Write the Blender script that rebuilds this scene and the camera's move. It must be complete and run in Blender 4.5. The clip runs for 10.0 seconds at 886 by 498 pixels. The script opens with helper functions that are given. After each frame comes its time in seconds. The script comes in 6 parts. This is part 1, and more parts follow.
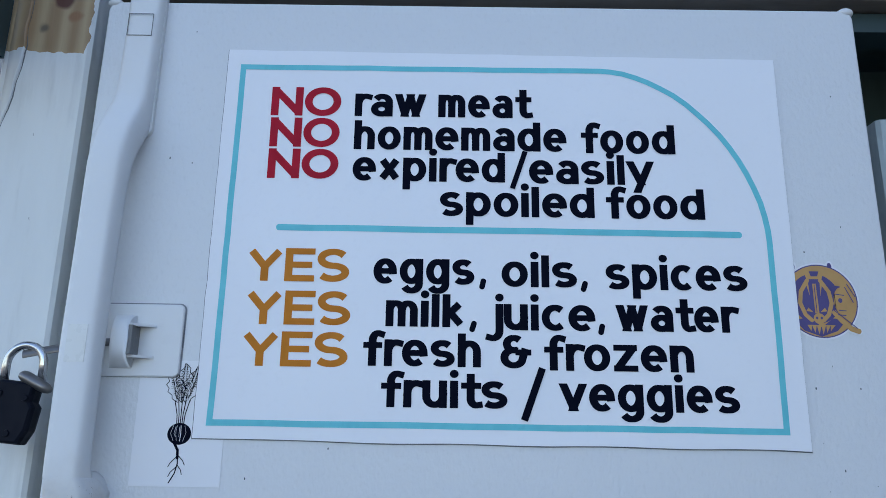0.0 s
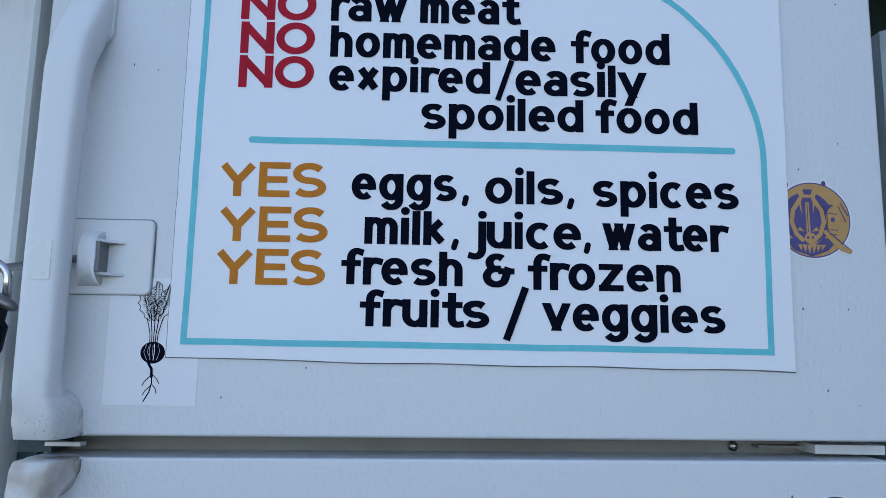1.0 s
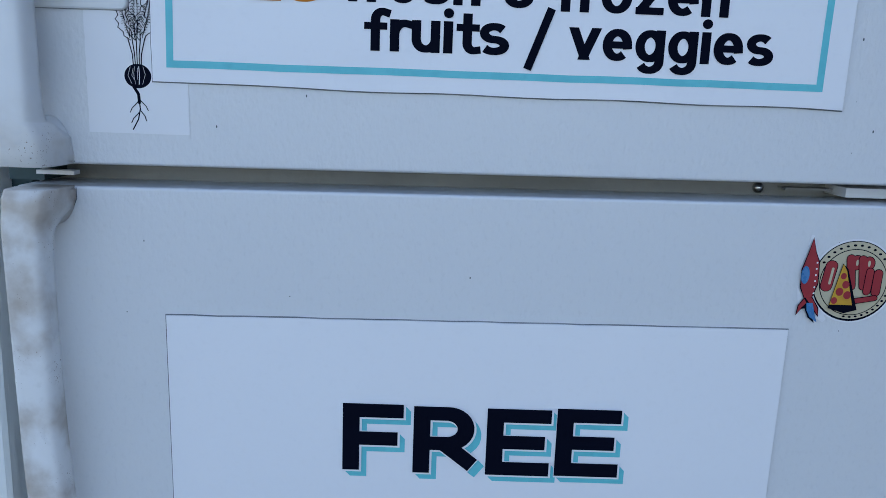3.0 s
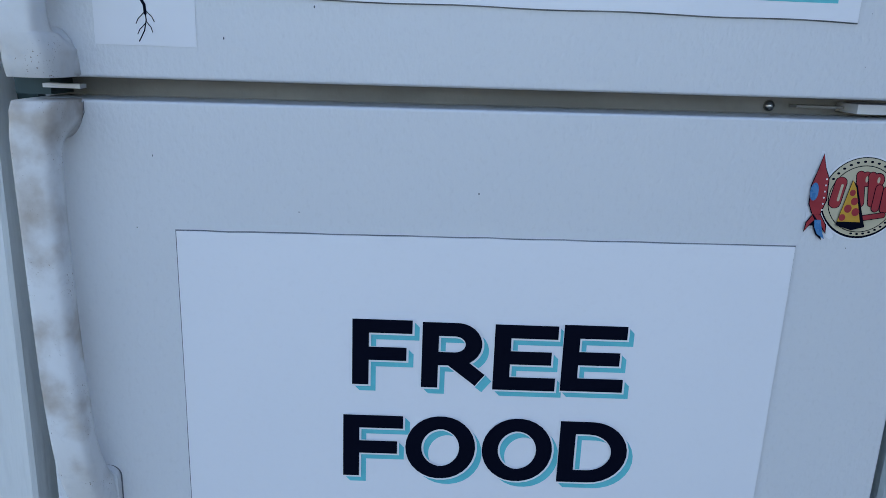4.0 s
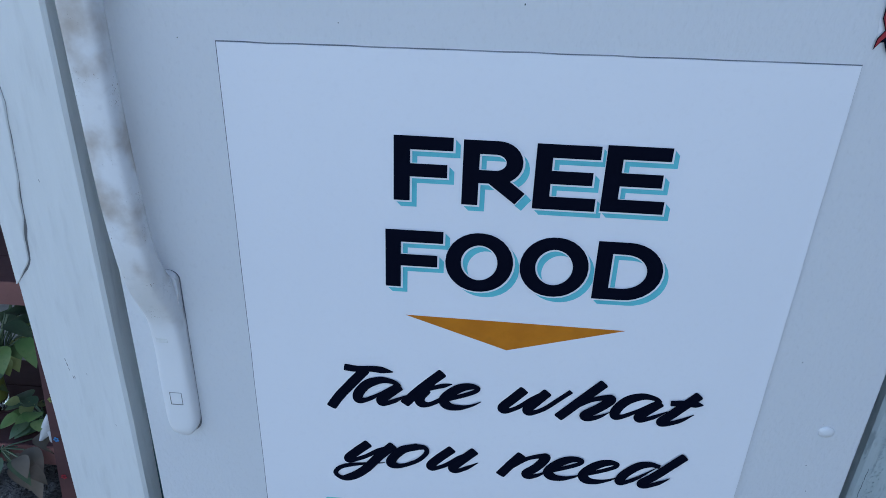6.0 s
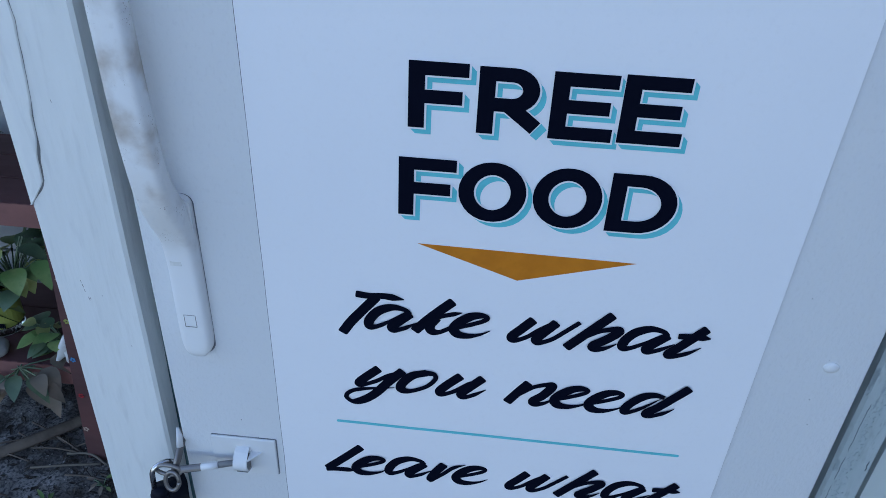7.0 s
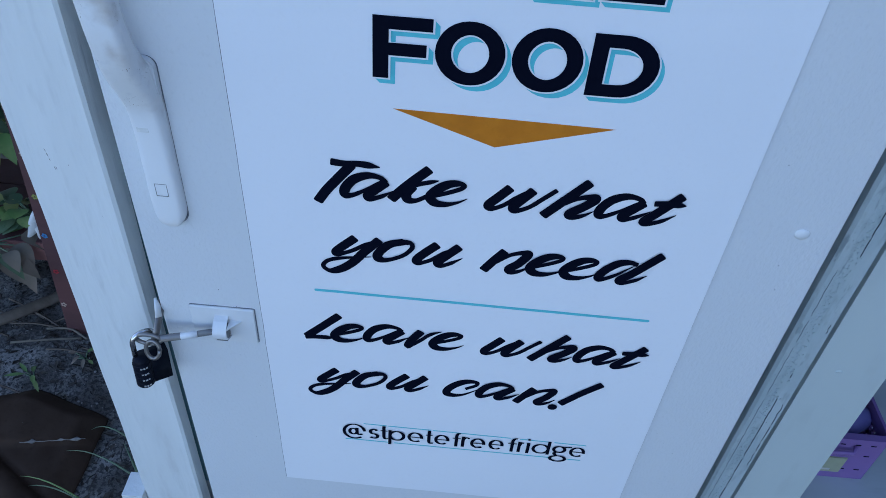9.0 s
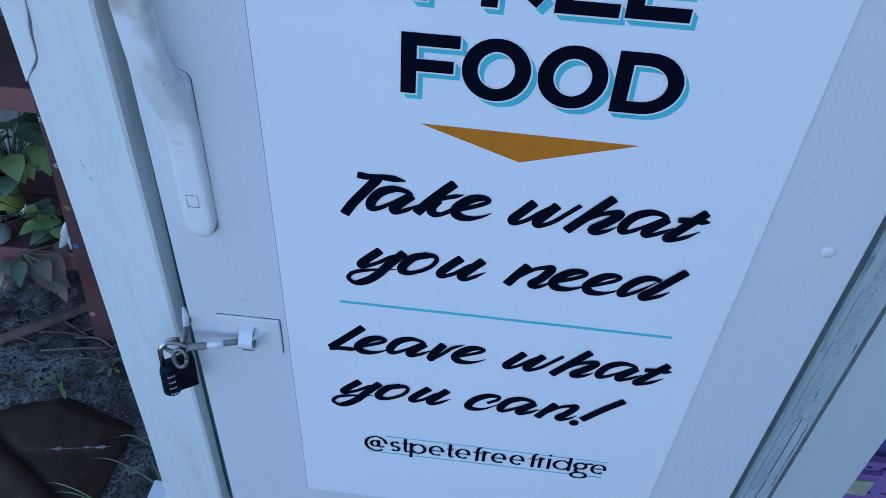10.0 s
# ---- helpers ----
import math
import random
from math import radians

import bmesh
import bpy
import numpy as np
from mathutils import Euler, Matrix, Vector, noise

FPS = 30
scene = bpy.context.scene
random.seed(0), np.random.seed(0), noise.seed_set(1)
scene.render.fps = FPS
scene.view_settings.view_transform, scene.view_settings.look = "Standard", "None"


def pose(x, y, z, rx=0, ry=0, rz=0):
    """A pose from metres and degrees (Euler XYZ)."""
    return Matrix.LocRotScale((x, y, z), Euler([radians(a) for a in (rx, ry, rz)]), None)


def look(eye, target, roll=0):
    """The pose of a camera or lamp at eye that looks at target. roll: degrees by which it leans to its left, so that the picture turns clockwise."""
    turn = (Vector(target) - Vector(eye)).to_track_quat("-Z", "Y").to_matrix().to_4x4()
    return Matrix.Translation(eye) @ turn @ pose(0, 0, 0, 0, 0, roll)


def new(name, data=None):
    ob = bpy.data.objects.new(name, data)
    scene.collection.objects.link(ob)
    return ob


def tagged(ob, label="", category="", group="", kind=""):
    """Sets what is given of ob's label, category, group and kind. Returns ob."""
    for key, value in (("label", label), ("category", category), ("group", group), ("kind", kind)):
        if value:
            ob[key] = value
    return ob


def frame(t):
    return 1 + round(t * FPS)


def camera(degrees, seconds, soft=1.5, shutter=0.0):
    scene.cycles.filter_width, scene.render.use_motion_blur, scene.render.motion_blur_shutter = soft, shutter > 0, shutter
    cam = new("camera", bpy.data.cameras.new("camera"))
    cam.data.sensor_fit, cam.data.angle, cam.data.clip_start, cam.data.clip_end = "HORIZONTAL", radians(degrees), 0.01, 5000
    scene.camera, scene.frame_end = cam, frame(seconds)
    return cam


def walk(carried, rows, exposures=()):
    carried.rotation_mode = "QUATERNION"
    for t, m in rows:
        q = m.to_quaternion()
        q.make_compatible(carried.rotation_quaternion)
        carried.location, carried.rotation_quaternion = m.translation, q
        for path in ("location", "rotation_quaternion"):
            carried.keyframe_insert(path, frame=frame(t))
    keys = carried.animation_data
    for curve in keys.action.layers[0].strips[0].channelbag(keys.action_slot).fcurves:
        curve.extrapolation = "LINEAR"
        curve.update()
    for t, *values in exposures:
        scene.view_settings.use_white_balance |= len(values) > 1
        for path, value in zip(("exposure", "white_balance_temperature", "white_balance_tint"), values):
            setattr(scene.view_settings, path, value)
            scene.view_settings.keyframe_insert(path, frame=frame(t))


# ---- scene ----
cam = camera(60.8, 10.0, soft=0.72)
PATH = [
    (0, (0.398, -0.769, 1.275), (0.389, 1.166, 1.782), 0.9),
    (0.5, (0.399, -0.76, 1.277), (0.406, 1.193, 1.712), 0.9),
    (1, (0.405, -0.74, 1.279), (0.431, 1.238, 1.576), 1.0),
    (1.5, (0.41, -0.727, 1.276), (0.435, 1.263, 1.468), 1.3),
    (2, (0.411, -0.709, 1.276), (0.435, 1.29, 1.308), 1.7),
    (2.5, (0.407, -0.691, 1.272), (0.433, 1.302, 1.099), 1.9),
    (2.7, (0.405, -0.682, 1.278), (0.427, 1.299, 0.999), 2.0),
    (4, (0.396, -0.691, 1.241), (0.42, 1.242, 0.727), 2.2),
    (4.5, (0.402, -0.706, 1.239), (0.37, 1.199, 0.628), 2.6),
    (5, (0.399, -0.706, 1.238), (0.36, 1.154, 0.504), 3.1),
    (5.5, (0.403, -0.698, 1.234), (0.344, 1.109, 0.379), 2.5),
    (6, (0.408, -0.693, 1.233), (0.314, 1.069, 0.29), 2.0),
    (7.5, (0.404, -0.696, 1.218), (0.313, 0.9, 0.016), 3.4),
    (8, (0.408, -0.687, 1.207), (0.383, 0.816, -0.112), 4.1),
    (8.5, (0.413, -0.691, 1.209), (0.418, 0.785, -0.14), 4.5),
    (9, (0.405, -0.697, 1.21), (0.39, 0.789, -0.128), 4.6),
    (9.5, (0.403, -0.705, 1.211), (0.351, 0.794, -0.112), 4.2),
    (10, (0.403, -0.708, 1.213), (0.326, 0.804, -0.094), 3.8),
]
walk(cam, [(t, look(eye, target, roll)) for t, eye, target, roll in PATH],
     exposures=[(0, 1.59, 6450, 15), (2, 1.56, 6360, 15), (4.5, 1.49, 6360, 15), (5.5, 1.54, 6290, 15), (7.5, 1.63, 6030, 15), (8, 1.71, 5920, 15), (9, 1.61, 5750, 14), (10, 1.58, 5480, 14)])

# ---- world and light: open shade, the sun stands low behind the shelter ----
SUN_EL, SUN_AZ = radians(28), radians(-25)
world = bpy.data.worlds.new("world")
scene.world = world
world.use_nodes = True
wn = world.node_tree.nodes
sky = wn.new("ShaderNodeTexSky")
sky.sky_type = "NISHITA"
sky.sun_disc = False
sky.sun_elevation = SUN_EL
sky.sun_rotation = SUN_AZ
wn["Background"].inputs["Strength"].default_value = 0.15
world.node_tree.links.new(sky.outputs["Color"], wn["Background"].inputs["Color"])
sun = new("sun", bpy.data.lights.new("sun", "SUN"))
sun.data.energy = 3.0
sun.data.angle = radians(0.6)
sun.data.color = (1.0, 0.93, 0.82)
# the light falls from behind the shelter, towards the camera's side
sun.matrix_world = look((-3.43, 8.0, 4.99), (0.3, 0.0, 0.3))


# ---- materials ----
def material(name, base, rough=0.5, second=None, scale=6.0, mix=0.5, fine=60.0, fine_amt=0.06, bump=0.1,
             bump_scale=80.0, metal=0.0, stretch=(1, 1, 1), stain=None, stain_scale=9.0, stain_edge=(0.56, 0.7), spec=0.5, specks=None, sheen=0.07):
    """Two tones mixed by a coarse noise, a finer grain over it, an optional stain with its own outline, and fine relief."""
    m = bpy.data.materials.new(name)
    m.use_nodes = True
    nt = m.node_tree
    n, link = nt.nodes, nt.links.new
    bsdf = n["Principled BSDF"]
    tc = n.new("ShaderNodeTexCoord")
    mp = n.new("ShaderNodeMapping")
    mp.inputs["Scale"].default_value = stretch
    link(tc.outputs["Object"], mp.inputs["Vector"])

    def noise_tex(s, detail=4.0):
        t = n.new("ShaderNodeTexNoise")
        t.inputs["Scale"].default_value = s
        t.inputs["Detail"].default_value = detail
        link(mp.outputs["Vector"], t.inputs["Vector"])
        return t

    def mixer(a, b, fac):
        x = n.new("ShaderNodeMix")
        x.data_type = "RGBA"
        for sock, v in ((6, a), (7, b)):
            if isinstance(v, tuple):
                x.inputs[sock].default_value = (*v, 1)
            else:
                link(v, x.inputs[sock])
        link(fac, x.inputs[0])
        return x.outputs[2]

    def ramp(src, lo, hi, top=1.0):
        r = n.new("ShaderNodeMapRange")
        r.interpolation_type = "SMOOTHSTEP"
        r.inputs["From Min"].default_value = lo
        r.inputs["From Max"].default_value = hi
        r.inputs["To Max"].default_value = top
        link(src, r.inputs["Value"])
        return r.outputs["Result"]

    second = second or tuple(c * 0.9 for c in base)
    col = mixer(base, second, ramp(noise_tex(scale).outputs["Fac"], 0.35, 0.68, mix))
    dark = tuple(c * (1 - 3 * fine_amt) for c in base)
    col = mixer(col, dark, ramp(noise_tex(fine).outputs["Fac"], 0.52, 0.75, 0.5))
    if stain:
        col = mixer(col, stain, ramp(noise_tex(stain_scale, 6.0).outputs["Fac"], stain_edge[0], stain_edge[1], 0.8))
    if specks:
        pick = n.new("ShaderNodeMath")
        pick.operation = "MULTIPLY"
        link(ramp(noise_tex(specks[1], 2.0).outputs["Fac"], 0.66, 0.70), pick.inputs[0])
        link(ramp(noise_tex(specks[1] / 14, 3.0).outputs["Fac"], 0.53, 0.62), pick.inputs[1])
        col = mixer(col, specks[0], pick.outputs["Value"])
    link(col, bsdf.inputs["Base Color"])
    rr = ramp(noise_tex(scale * 3).outputs["Fac"], 0.3, 0.7)
    rm = n.new("ShaderNodeMapRange")
    rm.inputs["To Min"].default_value = max(0.02, rough - sheen)
    rm.inputs["To Max"].default_value = min(1.0, rough + sheen)
    link(rr, rm.inputs["Value"])
    link(rm.outputs["Result"], bsdf.inputs["Roughness"])
    bsdf.inputs["Metallic"].default_value = metal
    bsdf.inputs["Specular IOR Level"].default_value = spec
    if bump:
        b = n.new("ShaderNodeBump")
        b.inputs["Strength"].default_value = bump
        b.inputs["Distance"].default_value = 0.002
        link(noise_tex(bump_scale, 3.0).outputs["Fac"], b.inputs["Height"])
        link(b.outputs["Normal"], bsdf.inputs["Normal"])
    return m


def painted_post(name):
    """White paint over pine that stops in a ragged line at 1.72 m; above it the raw wood shows its grain."""
    m = material(name, (0.75, 0.77, 0.76), 0.5, (0.67, 0.69, 0.68), 14.0, 0.7, 70.0, 0.07, 0.8, 70.0, stretch=(1, 1, 0.16),
                 stain=(0.40, 0.385, 0.36), stain_scale=13.0, stain_edge=(0.60, 0.80))
    nt = m.node_tree
    n, link = nt.nodes, nt.links.new
    bsdf = n["Principled BSDF"]
    paint = bsdf.inputs["Base Color"].links[0].from_socket
    tc = n.new("ShaderNodeTexCoord")
    mp = n.new("ShaderNodeMapping")
    mp.inputs["Scale"].default_value = (1, 1, 0.12)
    link(tc.outputs["Object"], mp.inputs["Vector"])
    grain = n.new("ShaderNodeTexWave")
    grain.wave_type = "BANDS"
    grain.bands_direction = "X"
    grain.inputs["Scale"].default_value = 12
    grain.inputs["Distortion"].default_value = 7
    grain.inputs["Detail"].default_value = 3
    link(mp.outputs["Vector"], grain.inputs["Vector"])
    cr = n.new("ShaderNodeValToRGB")
    cr.color_ramp.elements[0].color = (0.33, 0.215, 0.115, 1)
    cr.color_ramp.elements[1].color = (0.45, 0.335, 0.195, 1)
    link(grain.outputs["Fac"], cr.inputs["Fac"])
    sep = n.new("ShaderNodeSeparateXYZ")
    link(tc.outputs["Object"], sep.inputs["Vector"])
    nz = n.new("ShaderNodeTexNoise")
    nz.inputs["Scale"].default_value = 45
    link(tc.outputs["Object"], nz.inputs["Vector"])
    ad = n.new("ShaderNodeMath")
    ad.operation = "MULTIPLY_ADD"
    link(nz.outputs["Fac"], ad.inputs[0])
    ad.inputs[1].default_value = 0.02
    link(sep.outputs["Z"], ad.inputs[2])
    gt = n.new("ShaderNodeMath")
    gt.operation = "GREATER_THAN"
    link(ad.outputs["Value"], gt.inputs[0])
    gt.inputs[1].default_value = 1.728
    mx = n.new("ShaderNodeMix")
    mx.data_type = "RGBA"
    # the paint wraps round the edge towards the fridge in a ragged strip
    edge = n.new("ShaderNodeMath")
    edge.operation = "MULTIPLY_ADD"
    link(nz.outputs["Fac"], edge.inputs[0])
    edge.inputs[1].default_value = 0.016
    link(sep.outputs["X"], edge.inputs[2])
    lt = n.new("ShaderNodeMath")
    lt.operation = "LESS_THAN"
    link(edge.outputs["Value"], lt.inputs[0])
    lt.inputs[1].default_value = -0.0205
    both = n.new("ShaderNodeMath")
    both.operation = "MULTIPLY"
    link(gt.outputs["Value"], both.inputs[0])
    link(lt.outputs["Value"], both.inputs[1])
    wood = cr.outputs["Color"]
    # a red-brown knot and a grey smudge in the raw wood
    for at, size, tone in (((-0.0626, 0.03, 1.786), 0.013, (0.115, 0.045, 0.030)), ((-0.0813, 0.03, 1.748), 0.006, (0.16, 0.125, 0.085)), ((-0.048, 0.03, 1.765), 0.007, (0.30, 0.155, 0.075))):
        away = n.new("ShaderNodeVectorMath")
        away.operation = "DISTANCE"
        link(tc.outputs["Object"], away.inputs[0])
        away.inputs[1].default_value = at
        wob = n.new("ShaderNodeMath")
        wob.operation = "MULTIPLY_ADD"
        link(nz.outputs["Fac"], wob.inputs[0])
        wob.inputs[1].default_value = 0.012
        link(away.outputs["Value"], wob.inputs[2])
        rg = n.new("ShaderNodeMapRange")
        rg.interpolation_type = "SMOOTHSTEP"
        rg.inputs["From Min"].default_value = size + 0.009
        rg.inputs["From Max"].default_value = size + 0.002
        link(wob.outputs["Value"], rg.inputs["Value"])
        knot = n.new("ShaderNodeMix")
        knot.data_type = "RGBA"
        link(rg.outputs["Result"], knot.inputs[0])
        link(wood, knot.inputs[6])
        knot.inputs[7].default_value = (*tone, 1)
        wood = knot.outputs[2]
    link(both.outputs["Value"], mx.inputs[0])
    link(paint, mx.inputs[6])
    link(wood, mx.inputs[7])
    link(mx.outputs[2], bsdf.inputs["Base Color"])
    return m


ENAMEL = material("white_enamel", (0.71, 0.725, 0.74), 0.33, (0.69, 0.707, 0.724), 2.5, 0.4, 240.0, 0.03, 0.42, 230.0, stretch=(1, 1, 0.6), sheen=0.015)
HANDLE = material("handle_plastic", (0.74, 0.75, 0.755), 0.38, (0.67, 0.68, 0.69), 5.0, 0.6, 60.0, 0.02, 0.08, 150.0)


def soiled_plastic(name, clean, stain, edge, low, high):
    """White grip plastic with brown hand grime and specks between two heights, wiped clean past an uneven line."""
    m = material(name, tuple(c * 0.98 for c in clean), 0.45, (clean[0] * 0.90, clean[1] * 0.87, clean[2] * 0.83), 7.0, 0.8, 110.0, 0.06, 0.12, 150.0,
                 stain=stain, stain_scale=13.0, stain_edge=edge, specks=((0.22, 0.17, 0.13), 560.0))
    n, link = m.node_tree.nodes, m.node_tree.links.new
    bsdf = n["Principled BSDF"]
    dirty = bsdf.inputs["Base Color"].links[0].from_socket
    tc, sep, nz, ad = n.new("ShaderNodeTexCoord"), n.new("ShaderNodeSeparateXYZ"), n.new("ShaderNodeTexNoise"), n.new("ShaderNodeMath")
    link(tc.outputs["Object"], sep.inputs["Vector"])
    link(tc.outputs["Object"], nz.inputs["Vector"])
    nz.inputs["Scale"].default_value = 38
    nz.inputs["Detail"].default_value = 5
    ad.operation = "MULTIPLY_ADD"
    link(nz.outputs["Fac"], ad.inputs[0])
    ad.inputs[1].default_value = 0.05
    link(sep.outputs["Z"], ad.inputs[2])
    rg = n.new("ShaderNodeMapRange")
    rg.interpolation_type = "SMOOTHSTEP"
    rg.inputs["From Min"].default_value = low
    rg.inputs["From Max"].default_value = high
    link(ad.outputs["Value"], rg.inputs["Value"])
    mx = n.new("ShaderNodeMix")
    mx.data_type = "RGBA"
    link(rg.outputs["Result"], mx.inputs[0])
    mx.inputs[6].default_value = (*clean, 1)
    link(dirty, mx.inputs[7])
    link(mx.outputs[2], bsdf.inputs["Base Color"])
    return m


GRUBBY = soiled_plastic("grubby_handle_plastic", (0.81, 0.82, 0.825), (0.345, 0.27, 0.20), (0.43, 0.655), 0.772, 0.806)
SOILED = soiled_plastic("soiled_handle_plastic", (0.75, 0.76, 0.765), (0.46, 0.38, 0.29), (0.52, 0.72), 1.305, 1.235)
SHEET = material("white_sign_sheet", (0.86, 0.87, 0.90), 0.42, (0.83, 0.845, 0.88), 3.0, 0.5, 180.0, 0.012, 0.06, 160.0)
# line tone for painted shade under sheet and plate edges, and for seams
EDGE = material("edge_shade_and_seam", (0.10, 0.11, 0.13), 0.6, (0.3, 0.31, 0.34), 25.0, 0.8)
TAPE = material("old_clear_tape", (0.755, 0.765, 0.745), 0.3, (0.72, 0.725, 0.70), 40.0, 0.7, 90.0, 0.02, 0.08, 120.0)
CARD = material("white_card", (0.80, 0.81, 0.84), 0.35, (0.77, 0.78, 0.81), 6.0, 0.5, 30.0, 0.01, 0.03, 90.0)
INK = material("black_sign_paint", (0.0034, 0.0048, 0.0125), 0.6, (0.004, 0.0056, 0.015), 30.0, 0.5, 120.0, 0.05, 0.05, 120.0, spec=0.02)
RED = material("red_sign_paint", (0.47, 0.010, 0.030), 0.5, (0.38, 0.008, 0.024), 40.0, 0.8, 120.0, 0.05, 0.05, 120.0, spec=0.12)
OCHRE = material("ochre_sign_paint", (0.60, 0.205, 0.016), 0.5, (0.52, 0.17, 0.014), 40.0, 0.8, 120.0, 0.05, 0.05, 120.0, spec=0.15)
CYAN = material("cyan_sign_paint", (0.13, 0.58, 0.65), 0.5, (0.105, 0.52, 0.595), 40.0, 0.8, 120.0, 0.05, 0.05, 120.0)
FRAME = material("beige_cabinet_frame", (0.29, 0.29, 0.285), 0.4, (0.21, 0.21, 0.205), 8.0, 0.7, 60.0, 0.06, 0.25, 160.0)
STEEL = material("steel", (0.55, 0.55, 0.55), 0.22, (0.5, 0.5, 0.5), 20.0, 0.5, 80.0, 0.04, 0.05, 120.0, metal=1.0)
DARK_STEEL = material("dull_steel", (0.24, 0.23, 0.225), 0.42, (0.18, 0.165, 0.15), 20.0, 0.6, 80.0, 0.08, 0.1, 120.0, metal=0.8)
BLACK = material("black_lock_casing", (0.004, 0.006, 0.013), 0.55, (0.007, 0.009, 0.017), 30.0, 0.5, 100.0, 0.05, 0.08, 200.0, spec=0.12)
WHITE_MARK = material("white_mark", (0.5, 0.5, 0.5), 0.5)
CRACK = material("dark_crack", (0.10, 0.12, 0.135), 0.9)
CABLE = material("grey_cable", (0.16, 0.165, 0.17), 0.4, (0.12, 0.12, 0.125), 40.0, 0.5, 90.0, 0.05, 0.1, 300.0)
POST = painted_post("white_painted_pine")
WEATHER = material("weathered_pale_paint", (0.45, 0.515, 0.525), 0.65, (0.36, 0.43, 0.445), 26.0, 0.8, 110.0, 0.12, 1.0, 90.0, stretch=(1, 1, 0.3),
                   stain=(0.26, 0.31, 0.33), stain_scale=75.0, stain_edge=(0.62, 0.70))
BOARD = material("pale_green_board", (0.53, 0.59, 0.58), 0.5, (0.47, 0.53, 0.515), 4.0, 0.6, 30.0, 0.04, 0.2, 35.0, stretch=(1, 1, 0.3))
TEAL_PANEL = material("faded_teal_paint", (0.13, 0.23, 0.25), 0.6, (0.10, 0.18, 0.20), 7.0, 0.7, 50.0, 0.1, 0.4, 40.0, stretch=(1, 1, 0.2))
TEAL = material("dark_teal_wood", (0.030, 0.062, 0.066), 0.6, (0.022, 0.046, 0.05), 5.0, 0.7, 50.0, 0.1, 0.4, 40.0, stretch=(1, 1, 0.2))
BEAM = material("weathered_beam_wood", (0.20, 0.14, 0.10), 0.7, (0.30, 0.25, 0.20), 5.0, 0.8, 60.0, 0.1, 0.5, 60.0, stretch=(0.15, 1, 1))
DECK = material("blue_grey_deck_paint", (0.46, 0.50, 0.52), 0.6, (0.36, 0.40, 0.42), 6.0, 0.7, 50.0, 0.1, 0.35, 50.0, stretch=(0.2, 1, 1))
SOIL = material("dark_sandy_soil", (0.095, 0.086, 0.078), 0.95, (0.37, 0.355, 0.335), 11.0, 0.75, 330.0, 0.26, 1.0, 210.0,
                stain=(0.026, 0.022, 0.020), stain_scale=130.0, stain_edge=(0.44, 0.62), specks=((0.36, 0.35, 0.34), 330.0))
STRAW = material("pale_straw", (0.17, 0.145, 0.11), 0.8, (0.11, 0.09, 0.07), 30.0, 0.8)
MULCH = material("leaf_litter", (0.034, 0.027, 0.022), 0.9, (0.075, 0.06, 0.048), 40.0, 0.8, 90.0, 0.1, 0.4, 200.0)
TWIG = material("dry_stick", (0.135, 0.105, 0.08), 0.85, (0.085, 0.065, 0.05), 25.0, 0.8, 90.0, 0.1, 0.5, 150.0)
PALE_EDGE = material("worn_pale_edge", (0.22, 0.21, 0.20), 0.7, (0.10, 0.09, 0.085), 60.0, 0.9)
TARP = material("brown_tarp", (0.040, 0.0235, 0.0155), 0.85, (0.056, 0.035, 0.024), 9.0, 0.7, 90.0, 0.1, 0.3, 60.0,
                stain=(0.13, 0.125, 0.12), stain_scale=60.0, stain_edge=(0.72, 0.76), spec=0.18)
RACK = material("red_brown_painted_wood", (0.105, 0.042, 0.042), 0.65, (0.065, 0.030, 0.033), 8.0, 0.7, 60.0, 0.1, 0.4, 60.0, stretch=(0.4, 1, 1))
RACK_EDGE = material("salmon_shelf_edge", (0.22, 0.095, 0.085), 0.6, (0.16, 0.07, 0.065), 10.0, 0.7, 60.0, 0.1, 0.3, 60.0)
FLOWER = material("painted_flowers", (0.45, 0.36, 0.30), 0.6)
LEAF = material("green_leaf", (0.13, 0.23, 0.07), 0.4, (0.24, 0.30, 0.11), 18.0, 0.8, 90.0, 0.08, 0.3, 60.0)
LEAF_PALE = material("yellow_green_leaf", (0.40, 0.42, 0.16), 0.42, (0.27, 0.33, 0.11), 18.0, 0.8, 90.0, 0.08, 0.3, 60.0)
LEAF_DARK = material("dark_round_leaf", (0.075, 0.125, 0.07), 0.4, (0.16, 0.20, 0.11), 22.0, 0.7, 90.0, 0.08, 0.3, 60.0)
LEAF_BROWN = material("brownish_leaf", (0.23, 0.175, 0.13), 0.55, (0.16, 0.135, 0.10), 18.0, 0.8, 90.0, 0.08, 0.3, 60.0)
CROCK = material("white_glazed_ceramic", (0.62, 0.63, 0.64), 0.25, (0.55, 0.56, 0.57), 15.0, 0.5)
CRATE_CARD = material("pale_card", (0.36, 0.38, 0.26), 0.5, (0.30, 0.32, 0.22), 30.0, 0.5)
LABEL = material("green_yellow_label", (0.28, 0.31, 0.07), 0.5, (0.22, 0.25, 0.06), 30.0, 0.5)
ROCK = material("pale_stone", (0.32, 0.31, 0.30), 0.8, (0.24, 0.23, 0.22), 20.0, 0.8, 60.0, 0.1, 0.5, 60.0)
WALLGREY = material("pale_grey_plank", (0.34, 0.35, 0.37), 0.7, (0.27, 0.28, 0.29), 6.0, 0.7, 50.0, 0.1, 0.3, 40.0, stretch=(0.3, 1, 1))
PURPLE = material("purple_plastic", (0.21, 0.125, 0.34), 0.42, (0.21, 0.125, 0.36), 12.0, 0.5, 60.0, 0.03, 0.05, 80.0)
